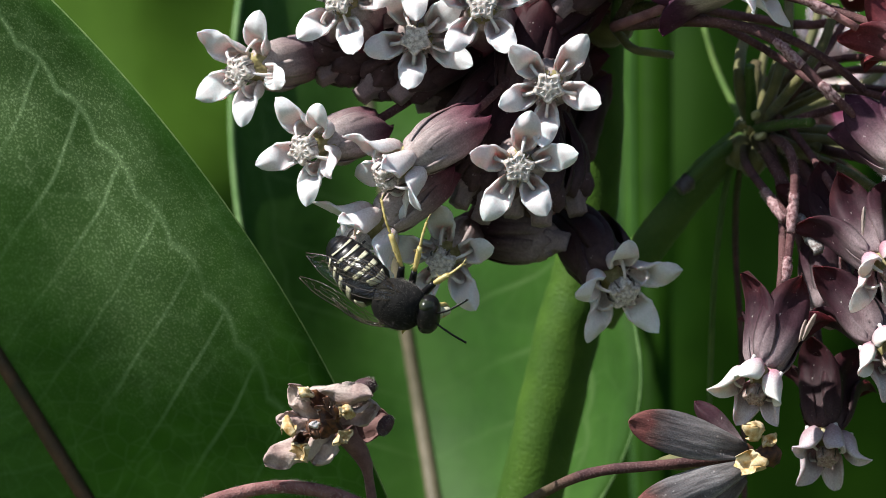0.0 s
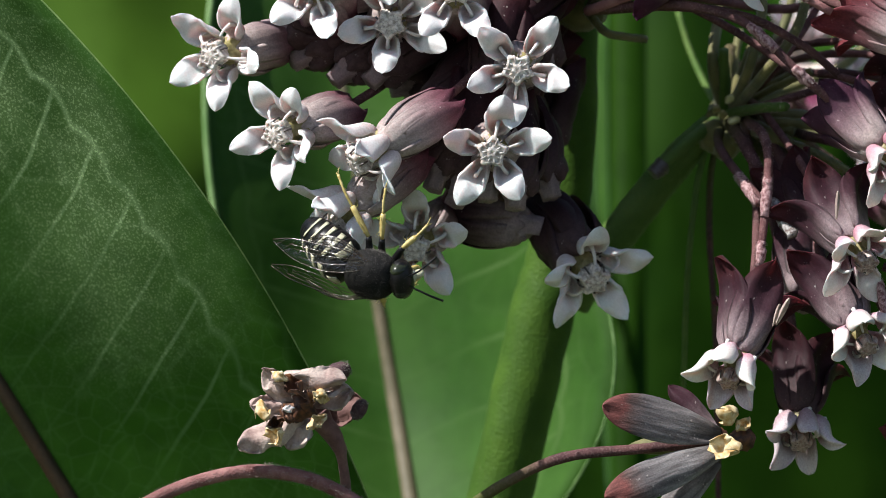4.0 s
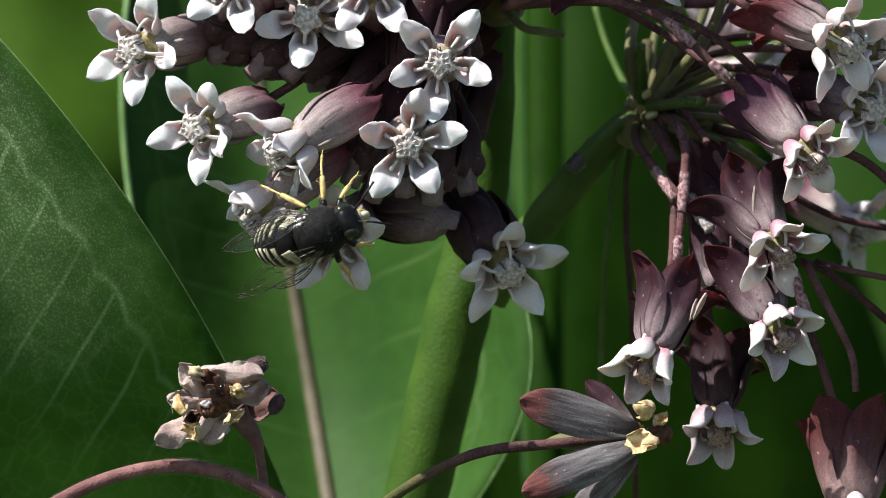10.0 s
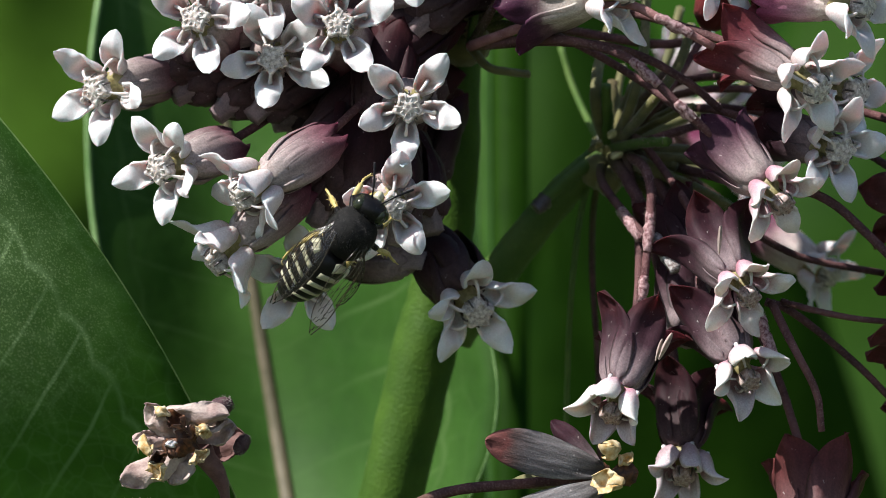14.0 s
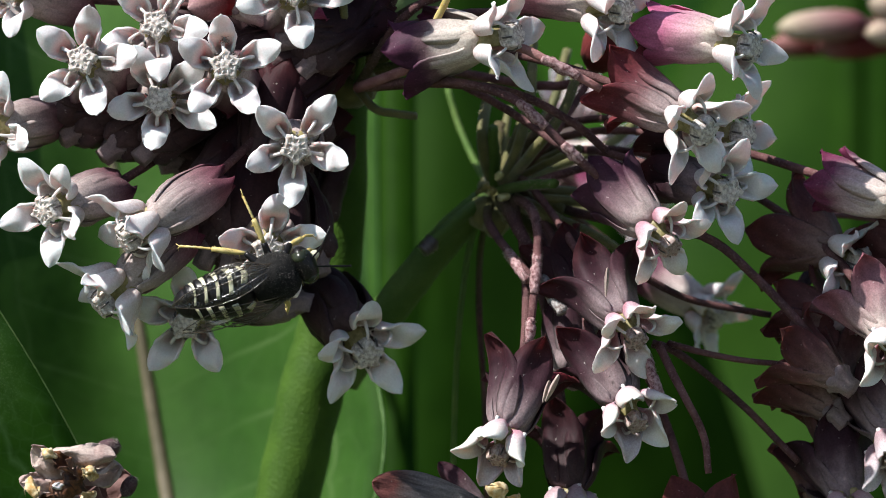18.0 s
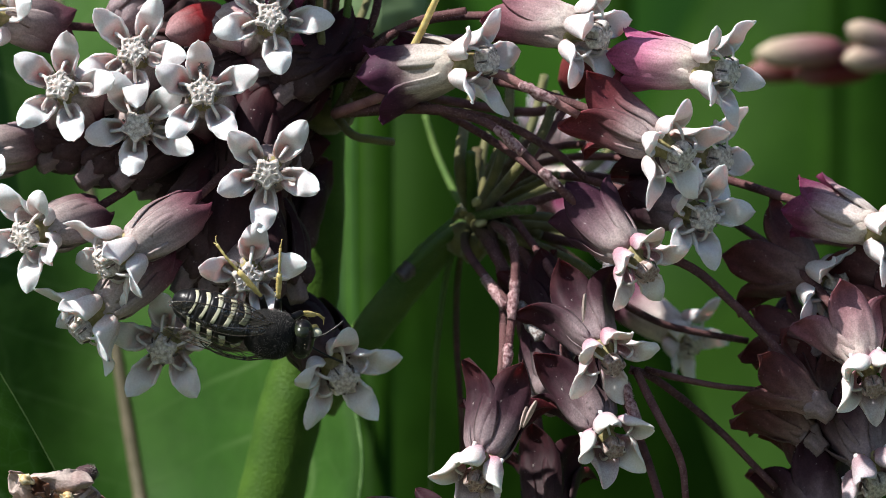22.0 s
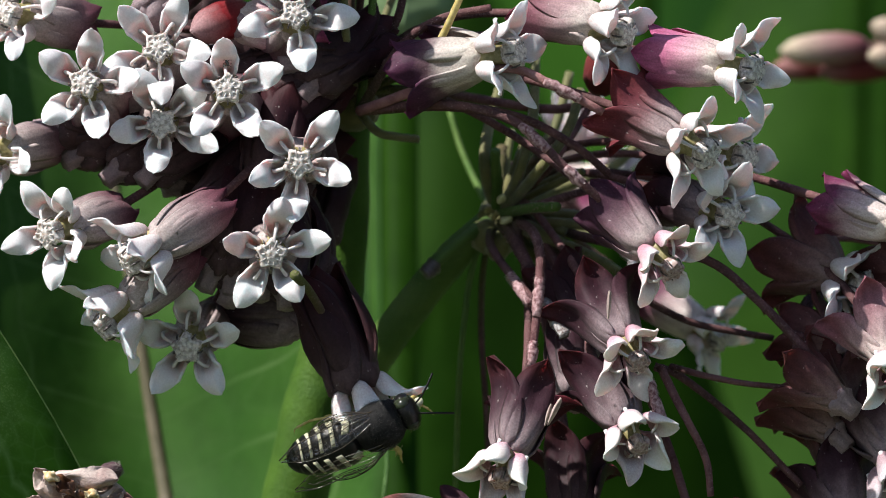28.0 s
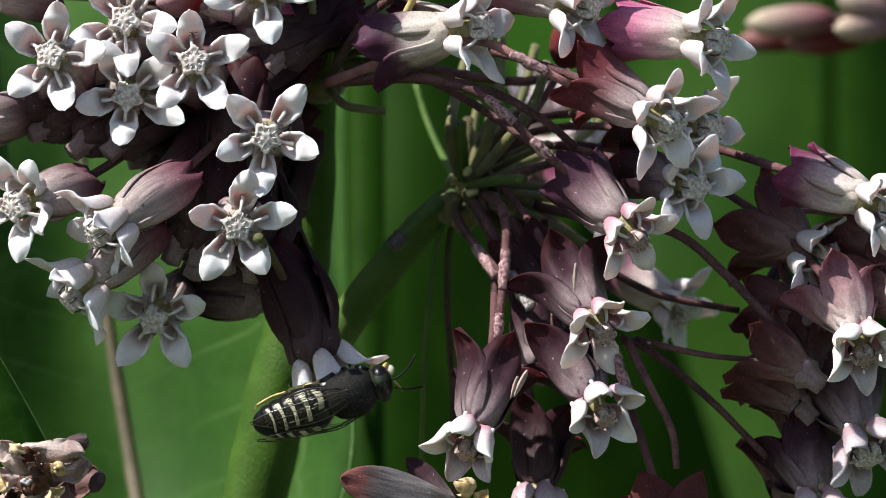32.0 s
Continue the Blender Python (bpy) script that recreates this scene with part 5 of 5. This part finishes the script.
part("pedicel", mesh_of("pedicel", *tube_data([p - dry_root for p in back], lambda t: (0.5 + 1.5 * max(0, t - 0.5)) * MM, 12, 0.15, 3), M_DRY_MAUVE), dry)


arch = smooth_line([spot(*p) for p in ((-240, 1110, -4), (-186, 1072, -4), (-95, 1028, -3), (4, 1004, -3), (90, 1008, -2), (160, 1030, -1), (235, 1075, 0), (300, 1140, 2))], 8)
a_th = thing("bare_pedicel", arch[0], "arched pink hairy flower stalk", "flower stalk")
part("stalk", mesh_of("stalk", *tube_data([p - arch[0] for p in arch], 0.66 * MM, 12, 0.08, 2), M_PEDICEL_ROSE), a_th)
part("hairs", hairs([p - arch[0] for p in arch], 0.62 * MM, 4200, 0.36 * MM, M_FUZZ_PALE, 3), a_th)


# ---- the sand wasp: x forwards, y to its left, z its back; mm ----
def body_data(rows, sides=24, dent=None):
    """Rings along x: (x, half width, half height, height of the centre)."""
    verts, faces = [], []
    for x, ry, rz, zc in rows:
        for k in range(sides):
            a = 2 * math.pi * k / sides
            verts.append(Vector((x, ry * math.cos(a), zc + rz * math.sin(a))))
    for i in range(len(rows) - 1):
        for k in range(sides):
            k2 = (k + 1) % sides
            faces.append((i * sides + k, (i + 1) * sides + k, (i + 1) * sides + k2, i * sides + k2))
    faces.append(tuple(range(sides)))
    faces.append(tuple(reversed(range((len(rows) - 1) * sides, len(rows) * sides))))
    return verts, faces


def egg(cx, cy, cz, rx, ry, rz, n=10, sides=18):
    rows = []
    for i in range(n + 1):
        a = math.pi * (0.03 + 0.94 * i / n)
        rows.append((cx + rx * math.cos(a), ry * math.sin(a), rz * math.sin(a), 0))
    v, f = body_data(rows, sides)
    return [p + Vector((0, cy, cz)) for p in v], f


def fuzz_data(centre, radii, count, length, seed, thick=0.022, lean=(-0.6, 0, 0)):
    rng = random.Random(seed)
    verts, faces = [], []
    for _ in range(count):
        n = Vector((rng.gauss(0, 1), rng.gauss(0, 1), rng.gauss(0, 1))).normalized()
        p = Vector((n.x * radii[0], n.y * radii[1], n.z * radii[2])) + Vector(centre)
        o = (n + Vector(lean) * rng.uniform(0.2, 1.0) + Vector((rng.gauss(0, 0.25), rng.gauss(0, 0.25), rng.gauss(0, 0.25)))).normalized()
        s = n.orthogonal().normalized() * thick
        k = len(verts)
        verts += [p - s, p + s, p + o * length * rng.uniform(0.5, 1.2)]
        faces.append((k, k + 1, k + 2))
    return verts, faces


wasp = thing("sand_wasp", spot(241, 680, -8.5), "black sand wasp with pale yellow bands and yellow legs", "wasp")
thorax = part("thorax", mesh_of("thorax", *mm(body_data([(-2.75, 0.6, 0.6, -0.1), (-2.5, 1.5, 1.4, -0.1), (-1.9, 2.05, 1.95, 0), (-1.0, 2.35, 2.25, 0.05), (0, 2.4, 2.35, 0.1), (0.9, 2.3, 2.2, 0.05),
                                                         (1.6, 1.95, 1.85, 0), (2.1, 1.4, 1.35, -0.1), (2.35, 0.8, 0.8, -0.15)], 28)), M_THORAX), wasp, label="black hairy thorax")
part("fuzz", mesh_of("fuzz", *mm(fuzz_data((-0.1, 0, 0.05), (2.4, 2.36, 2.28), 5200, 0.34, 11, 0.018)), M_FUZZ_BLACK), thorax, label="short grey hairs")


head = part("head", mesh_of("head", *mm(egg(1.0, 0, -0.1, 1.15, 2.0, 1.6, 12, 24)), M_CHITIN), wasp, pose(1.95 * MM, 0, 0))
for s in (1, -1):
    part("eye", mesh_of("eye", *mm(egg(0.98, 1.1 * s, -0.02, 0.9, 0.76, 1.36, 12, 22)), M_EYE), head, label="large greenish compound eye")
    ant = smooth_line([Vector(p) * MM for p in ((1.7, 0.35 * s, 0.25), (2.3, 0.65 * s, 0.5), (3.2, 1.1 * s, 0.5), (4.1, 1.7 * s, 0.2), (4.9, 2.3 * s, -0.3))], 6)
    part("antenna", mesh_of("antenna", *tube_data(ant, lambda t: (0.08 + 0.04 * t) * MM, 8, 0.15), M_CHITIN), head, label="black antenna")
    part("mandible", mesh_of("mandible", *tube_data(smooth_line([Vector(p) * MM for p in ((1.6, 0.6 * s, -1.3), (2.0, 0.6 * s, -1.8), (2.3, 0.15 * s, -2.2))], 5), lambda t: (0.26 - 0.18 * t) * MM, 8), M_LEG), head)
part("face", mesh_of("face", *mm(egg(1.72, 0, -0.75, 0.5, 0.72, 0.75)), M_BAND), head, label="pale yellow face plate")
part("labrum", mesh_of("labrum", *mm(egg(2.1, 0, -1.5, 0.6, 0.45, 0.7)), M_BAND), head, label="long pale yellow lip")
part("fuzz", mesh_of("fuzz", *mm(fuzz_data((0.8, 0, -0.1), (0.95, 1.6, 1.4), 700, 0.5, 12, lean=(0.3, 0, 0))), M_FUZZ), head, label="short pale hairs")

RINGS = [(0.0, 0.7, 0.7), (-0.3, 1.75, 1.6), (-1.0, 2.3, 2.05), (-2.0, 2.45, 2.15), (-3.4, 2.42, 2.12), (-4.7, 2.2, 1.95), (-5.9, 1.95, 1.7), (-6.8, 1.6, 1.4), (-7.5, 1.1, 0.95), (-7.9, 0.4, 0.4)]


def girth(x):
    for (x0, y0, z0), (x1, y1, z1) in zip(RINGS, RINGS[1:]):
        if x >= x1:
            k = (x - x0) / (x1 - x0)
            return y0 + (y1 - y0) * k, z0 + (z1 - z0) * k
    return RINGS[-1][1:]


SEGMENTS = (-0.25, -1.75, -3.15, -4.4, -5.55, -6.6, -7.88)
rows = []
for x0, x1 in zip(SEGMENTS, SEGMENTS[1:]):
    for k in range(6):
        t = k / 5
        x = x0 + (x1 - x0) * t
        a, b = girth(x)
        puff = 0.93 + 0.09 * math.sin(min(1, t * 1.25) * math.pi / 2)
        rows.append((x, a * puff, b * puff, -0.1 - 0.03 * x * x * 0.4))
abdomen = part("abdomen", mesh_of("abdomen", *mm(body_data([(0.0, 0.35, 0.4, -0.1)] + rows, 28)), M_CHITIN), wasp, pose(-2.3 * MM, 0, 0), "black glossy abdomen with pale bands")


def band_data(x0, x1, a0, a1):
    outer, inner = [], []
    for i in range(5):
        t = i / 4
        for j in range(9):
            a = a0 + (a1 - a0) * j / 8
            f = j / 8
            pinch = 1 - 0.22 * math.exp(-((f - 0.45) / 0.2) ** 2)
            x = 0.5 * (x0 + x1) + (x1 - x0) * (t - 0.5) * pinch * (0.7 + 0.35 * f) + 0.3 * math.sin(f * 3.0)
            ry, rz = girth(x)
            for row, k in ((outer, 1.035), (inner, 0.96)):
                row.append(Vector((x, ry * k * math.cos(a), -0.1 - 0.012 * x * x + rz * k * math.sin(a))))
    return shell_data(outer, inner, 5, 9)


for n, (x0, x1) in enumerate(zip(SEGMENTS, SEGMENTS[1:])):
    if n == 5:
        break
    gap = (0.55, 0.22, 0.16, 0.12, 0.1)[n]
    wide = (0.8, 0.62, 0.5, 0.42, 0.3)[n]
    mid = x0 + (x1 - x0) * 0.45
    for s in (1, -1):
        a0, a1 = (math.pi / 2 - gap, 0.0) if s > 0 else (math.pi, math.pi / 2 + gap)
        part("band", mesh_of("band", *mm(band_data(mid + wide / 2, mid - wide / 2, a0, a1)), M_BAND), abdomen, label="pale yellow half band")


def wing(s, fore):
    lead = ((0.3, 1.9, 1.3), (-2.3, 2.6, 1.5), (-5.0, 2.5, 1.2), (-8.2, 2.3, 0.8), (-10.4, 1.6, 0.5)) if fore else ((-0.4, 1.9, 1.0), (-2.4, 2.9, 0.8), (-4.4, 3.1, 0.4), (-6.0, 2.7, 0.2), (-6.8, 2.1, 0.1))
    trail = ((0.0, 1.2, 1.9), (-1.8, 0.4, 2.7), (-4.2, -0.2, 2.6), (-7.6, 0.0, 1.7), (-10.3, 1.3, 0.55)) if fore else ((-0.5, 1.5, 1.2), (-1.7, 1.9, 1.5), (-3.3, 2.1, 1.3), (-5.3, 1.9, 0.8), (-6.8, 2.0, 0.15))
    L = smooth_line([Vector(p) for p in lead], 5)
    T = smooth_line([Vector(p) for p in trail], 5)
    n = len(L)
    splay = -1 if fore else 1

    def at(i, k):
        p = L[i].lerp(T[i], k * (0.78 if fore else 0.7))
        a = splay * math.pi / 180
        x, y = p.x * math.cos(a) + (p.y - 1.6) * math.sin(a), (p.y - 1.6) * math.cos(a) - p.x * math.sin(a) + 1.6
        return Vector((x, y * s, p.z + 0.12 * math.sin(k * 9) * math.sin(i / n * 3.1)))
    verts, faces = [], []
    for i in range(n):
        for j in range(9):
            verts.append(at(i, j / 8) * MM)
    for i in range(n - 1):
        for j in range(8):
            faces.append((i * 9 + j, i * 9 + j + 1, (i + 1) * 9 + j + 1, (i + 1) * 9 + j))
    ob = part("forewing" if fore else "hindwing", mesh_of("wing", verts, faces, M_WING), wasp, label="clear wing with dark veins")
    runs = [[(i, 0.0) for i in range(n)], [(i, 1.0) for i in range(n)], [(i, 0.12 + 0.25 * i / n) for i in range(int(n * 0.85))], [(i, 0.3 + 0.28 * i / n) for i in range(int(n * 0.8))],
            [(i, 0.62 + 0.2 * i / n) for i in range(int(n * 0.75))]]
    for i, a, b in ((5, 0.3, 0.8), (8, 0.0, 0.3), (10, 0.3, 0.62), (11, 0.6, 1.0), (13, 0.0, 0.36), (13, 0.4, 0.7), (15, 0.1, 0.55), (16, 0.55, 1.0), (17, 0.0, 0.5), (18, 0.3, 0.9)):
        runs.append([(min(n - 1, i + k // 2), a + (b - a) * k / 4) for k in range(5)])
    for q, run in enumerate(runs):
        part("wing_vein", mesh_of("wing_vein", *tube_data([at(i, k) * MM for i, k in run], (0.06 if q == 0 else 0.034) * MM, 5), M_WINGVEIN), ob)
    return ob


WINGS = [wing(s, fore) for s in (1, -1) for fore in (True, False)]


def leg(name, joints, fat=1.0):
    """coxa, knee, ankle, foot; the leg turns about its coxa."""
    c = Vector(joints[0])
    pts = [(Vector(p) - c) * MM for p in joints]
    femur = tube_data([pts[0].lerp(pts[1], k / 5) for k in range(6)], lambda t: (0.42 - 0.12 * t) * fat * MM, 10)
    ob = part(name, mesh_of("femur", *femur, M_CHITIN), wasp, Matrix.Translation(c * MM), "black thigh with yellow shin and foot")
    shin = tube_data([pts[1].lerp(pts[2], k / 6) for k in range(7)], lambda t: (0.19 + 0.11 * math.sin(t * 2.6)) * fat * MM, 10)
    spines = []
    rng = random.Random(name)
    for k in range(9):
        a = pts[1].lerp(pts[2], 0.2 + 0.09 * k)
        o = Vector((rng.gauss(0, 1), rng.gauss(0, 1), rng.gauss(0, 1))).normalized()
        spines.append(tube_data([a, a + o * 0.5 * MM, a + o * 0.8 * MM], lambda t: (0.05 - 0.035 * t) * MM, 4))
    part("tibia", mesh_of("tibia", *shin, M_LEG), ob)
    tagged(part("spines", mesh_of("spines", *join_data(*spines), M_LEG), ob), "fine yellow leg spines", kind="stuff")
    foot = smooth_line([pts[2], pts[2].lerp(pts[3], 0.5) + Vector((0, 0, 0.2 * MM)), pts[3]], 8)
    beads = tube_data(foot, lambda t: (0.1 + 0.05 * abs(math.sin(t * 15))) * fat * MM, 8)
    tip = (pts[3] - pts[2]).normalized()
    claws = [tube_data(smooth_line([pts[3], pts[3] + (tip * 0.3 + Vector((0, e, -0.15))) * MM, pts[3] + (tip * 0.35 + Vector((0, e * 1.5, -0.5))) * MM], 3), lambda t: (0.07 - 0.05 * t) * MM, 5) for e in (0.25, -0.25)]
    part("tarsus", mesh_of("tarsus", *join_data(beads, *claws), M_LEG), ob)
    return ob


LEGS = {
    "hind_left": leg("hind_leg", ((-1.2, 1.4, -1.7), (-2.0, 2.8, -1.7), (-4.9, 4.5, -2.0), (-7.7, 6.1, -2.8))),
    "mid_left": leg("middle_leg", ((0.0, 1.5, -1.8), (-0.3, 3.0, -1.8), (-0.9, 5.4, -2.3), (-1.5, 7.6, -3.2))),
    "front_left": leg("front_leg", ((1.4, 1.2, -1.7), (2.3, 2.5, -2.0), (3.5, 3.4, -2.8), (4.4, 4.2, -3.8))),
    "hind_right": leg("hind_leg", ((-1.2, -1.3, -1.6), (-2.2, -2.0, -2.4), (-3.8, -2.0, -3.6), (-5.4, -1.8, -4.6))),
    "mid_right": leg("middle_leg", ((0.0, -1.4, -1.7), (-0.1, -3.1, -2.3), (0.0, -4.4, -3.6), (-0.4, -5.4, -4.8))),
    "front_right": leg("front_leg", ((1.4, -1.2, -1.6), (1.9, -2.0, -2.4), (2.4, -2.2, -3.6), (2.6, -2.4, -4.9)))}


# ---- a tiny insect on a hood ----
bug = thing("tiny_insect", spot(384, 103, -1.7), "tiny black insect sitting on a white hood", "insect")
part("body", mesh_of("body", *mm(egg(0, 0, 0, 0.34, 0.17, 0.16, 8, 10)), M_GLAND), bug, pose(0, 0, 0, 0, 65, 0))
for k in range(6):
    a = 0.7 + 0.7 * (k // 2)
    s = 1 if k % 2 else -1
    pts = [Vector(p) * MM for p in ((0, 0, 0.2 - 0.2 * (k // 2)), (0.25 * s, -0.02, 0.3 - 0.28 * (k // 2)), (0.42 * s, 0.2, 0.28 - 0.34 * (k // 2)))]
    part("leg", mesh_of("leg", *tube_data(smooth_line(pts, 4), 0.03 * MM, 5), M_GLAND), bug)


# ---- movement ----
def heading(u, v, d, a, pitch, roll):
    """Pose of the wasp: a is its bearing (0 to the right, positive downwards), pitch lifts its head to the viewer, roll turns its back downwards."""
    a, pitch, roll = radians(a), radians(pitch), radians(roll)
    f = Vector((math.cos(a) * math.cos(pitch), -math.sin(pitch), -math.sin(a) * math.cos(pitch)))
    t = Vector((0, -1, 0))
    d0 = (t - f * t.dot(f)).normalized()
    z = d0 * math.cos(roll) + f.cross(d0) * math.sin(roll)
    y = z.cross(f)
    return Matrix.Translation(spot(u, v, d)) @ Matrix((f, y, z)).transposed().to_4x4()


def motions():
    body = [
        (0, 241, 680, -8.5, 10, 36, 12, 28),
        (1, 249, 688, -8.5, 4, 36, 10, 28),
        (2, 239, 663, -8.5, 4, 31, 12, 28),
        (5, 239, 654, -8.5, 0, 25, 17, 25),
        (6, 252, 680, -8.5, 10, 32, 12, 28),
        (7, 249, 662, -8.5, 4, 31, 14, 25),
        (8, 299, 638, -8.5, -7, 26, 16, 18),
        (9, 286, 619, -8.5, -25, 9, 21, 0),
        (10, 295, 587, -8.5, -27, -10, 20, -5),
        (11, 320, 556, -8.5, -33, -18, 20, -5),
        (12, 310, 557, -8.5, -39, -20, 17, -5),
        (13, 351, 517, -8.5, -44, -31, 18, -5),
        (14, 408, 517, -8.5, -54, -43, 10, 5),
        (15, 408, 515, -8.5, -55, -45, 15, 5),
        (17.5, 465, 527, -8.5, -30, -20, 5, 18),
        (18, 476, 523, -8.5, -27, -16, 0, 20),
        (19, 460, 537, -8.5, -30, -14, 8, 18),
        (20, 459, 530, -8.5, -23, -13, 6, 18),
        (21, 496, 555, -8.5, -11, 3, 8, 22),
        (22, 508, 578, -8.5, 4, 20, 0, 30),
        (23, 544, 595, -8.5, 4, 20, 0, 32),
        (24, 547, 596, -8.5, -4, 21, 2, 32),
        (25, 545, 589, -8.5, 4, 17, 7, 32),
        (25.5, 537, 586, -8.5, 4, 15, 4, 32),
        (27.5, 614, 754, 1.0, -25, -20, 4, 22),
        (28, 656, 744, 1.0, -27, -25, 6, 15),
        (28.5, 640, 750, 1.0, -36, -30, 8, 8),
        (29, 632, 730, 1.0, -36, -34, 10, 8),
        (29.5, 655, 728, 1.0, -20, -29, 8, 12),
        (30, 670, 745, 1.0, -14, -18, 6, 26),
        (31, 668, 751, 1.0, -17, -15, 0, 38),
        (32, 666, 736, 1.0, -14, -25, 0, 46),
    ]
    curl = (-18, -15, -18, -26, -18, -21, -25, -32, -30, -31, -25, -27, -14, -23, -8, 0, -12, -8, -12, 0, 0, -3, -10, -6, -3, -7, -12, -14, -10, -8, 0, 0)
    steps = {
        "hind_left": [(0, -22, 0), (8, -22, 0), (10, -12, -20), (12, -25, -55), (13, -25, -85), (15.5, -8, -85), (17.5, 0, -35), (18.3, 0, -30), (19, 0, 0), (21, -8, 0), (25.5, -4, 0), (27.5, -14, -75), (28.5, -30, -130), (30, -30, -160), (32, -30, -160)],
        "mid_left": [(0, -8, 0), (8, -8, 0), (10, -20, -10), (13, -35, -50), (15, -30, -60), (17.5, -14, -15), (21, -8, 0), (25.5, 4, 0), (27.5, -14, -75), (28.5, -20, -130), (30, -20, -160), (32, -20, -160)],
        "front_left": [(0, 8, 10), (8, 8, 10), (9, 20, 0), (13, 15, -45), (15, 10, -60), (18, 10, -70), (25.5, -10, -75), (27.5, 0, -90), (28.5, 0, -130), (30, 0, -150), (32, 0, -150)],
    }
    sway = {
        "A10": [(0, -5, 0), (6, -6, 0), (9, -6, -8), (11, -15, 5), (12, -30, 18), (13, -15, 40), (14, 18, 48), (15, 6, 55), (17.5, -10, 72), (18, -4, 55), (20, -4, 60), (22, 0, 62), (24, 20, 75), (25.5, 26, 76), (27, 10, 10), (27.5, 8, 3), (32, 8, 3)],
        "A7": [(0, -4, 4), (0.5, -12, -1), (1, -4, 4), (1.5, -8, -1), (2, -2, 7), (2.5, -4, -1), (4.5, -14, 1), (5, -12, 5), (5.5, -12, 4), (6, -12, 1), (6.5, -10, 7), (7, -10, 0), (7.5, -6, 6), (8, -9, 1), (8.5, -4, 2), (9, -9, -1), (9.5, -4, 7), (10, -4, -3), (10.5, -4, 1), (11, -3, -2), (11.5, -8, -4), (12, 1, 3), (12.5, -7, -5), (13, -3, 5), (13.5, 1, -2), (14, 2, 4), (14.5, -1, 8), (15, -2, -3), (15.5, 6, 7), (17.5, -10, -9), (18, 3, 3), (18.5, -3, -2), (19, -2, 0), (19.5, 0, 0), (20, -3, 2), (20.5, -7, -5), (21, 4, 4), (21.5, -2, -5), (22, -8, 2), (22.5, -3, -7), (23, 3, 3), (23.5, 0, -7), (24, 2, -3), (24.5, 4, -3), (25, 1, -5), (25.5, 3, -5), (27.5, 8, -5), (28, 5, -12), (28.5, 12, 5), (29, -4, -18), (29.5, 7, 4), (30, -4, -12), (30.5, 3, -3), (31, 0, -10), (31.5, 3, -7), (32, 7, -9)],
        "A14": [(0, 0, 0), (16, 0, 0), (17.5, -8, -7), (18, 2, 7), (18.5, -2, 1), (19, -1, 2), (19.5, 1, 4), (20, -1, 7), (20.5, -4, -1), (21, 3, 9), (21.5, -1, -1), (22, -4, 5), (22.5, -2, -4), (23, 4, 5), (23.5, 4, -3), (24, 6, 3), (24.5, 6, 3), (25, 4, 0), (25.5, 4, 1), (27.5, 6, 4), (28, 3, -5), (28.5, 9, 12), (29, -1, -11), (29.5, 4, 12), (30, -2, -7), (30.5, 2, 4), (31, 1, -5), (31.5, 4, 1), (32, 8, -1)],
        "A13": [(0, 4, 8), (0.5, 0, 9), (1, 0, 9), (1.5, 0, 5), (2, 5, 9), (2.5, 4, 14), (4.5, -2, 15), (5, 0, 15), (5.5, -1, 13), (6, -4, 11), (6.5, -2, 12), (7, -5, 8), (7.5, -6, 8), (8, -9, 7), (8.5, -9, 7), (9, -7, 8), (9.5, -6, 12), (10, -9, 5), (10.5, -7, 8), (11, -7, 2), (11.5, -10, 7), (12, -6, 2), (12.5, -10, 0), (13, -2, 1), (13.5, -6, -4), (14, -6, -2), (14.5, -9, -2), (15, -8, -5), (15.5, -4, -5), (18, 0, 0), (21, -2, 0), (25.5, 0, 4), (27.5, 16, 92, 50), (28, 26, 102, 52), (29, 22, 98, 52), (30, 18, 94, 50), (32, 14, 92, 50)],
    }
    base = {k: ob.matrix_basis.copy() for k, ob in LEGS.items()}
    walk(wasp, [(t, heading(u, v, d, 0.5 * (h + b), p, r)) for t, u, v, d, h, b, p, r in body])
    walk(abdomen, [(t, pose(-2.3 * MM, 0, 0, 0, droop, 0.5 * (h - b))) for (t, u, v, d, h, b, p, r), droop in zip(body, curl)])
    walk(head, [(t, pose(1.95 * MM, 0, 0, 0, 0, 0.5 * (b - h))) for t, u, v, d, h, b, p, r in body])
    hinge = Matrix.Translation((0, -1.6 * MM, 1.3 * MM))
    spread = [(0, 0), (8, 0), (9.5, 12), (15.5, 12), (17.5, 1), (27, 1), (28, 4), (29.5, 2), (31, 0), (32, 0)]
    for w in WINGS[2:]:
        walk(w, [(t, hinge @ pose(0, 0, 0, 0, 0, a) @ hinge.inverted()) for t, a in spread])
    for key, rows in steps.items():
        walk(LEGS[key], [(t, base[key] @ pose(0, 0, 0, lift, 0, turn)) for t, turn, lift in rows])
    for key, rows in sway.items():
        ob = FLOWERS[key]
        root = ob.location.copy()
        arm = HEADS[key] - root
        keys = []
        for t, du, dv, *nod in rows:
            pull = Vector((du * UNIT, 0, -dv * UNIT))
            turn = Matrix.Translation(root) @ arm.rotation_difference(arm + pull).to_matrix().to_4x4() @ Matrix.Translation(-root)
            tip = Matrix.Translation(HEADS[key] + pull)
            sag = Matrix.Translation(pull * 0.4 if nod else pull * 0)
            keys.append((t, sag @ tip @ pose(0, 0, 0, nod[0] if nod else 0) @ tip.inverted() @ turn @ Matrix.Translation(root)))
        walk(ob, keys)


HEADS = {"A10": spot(455, 438, -3), "A7": spot(507, 292, -3), "A14": spot(895, 88, -2), "A13": spot(637, 660, 9)}
motions()
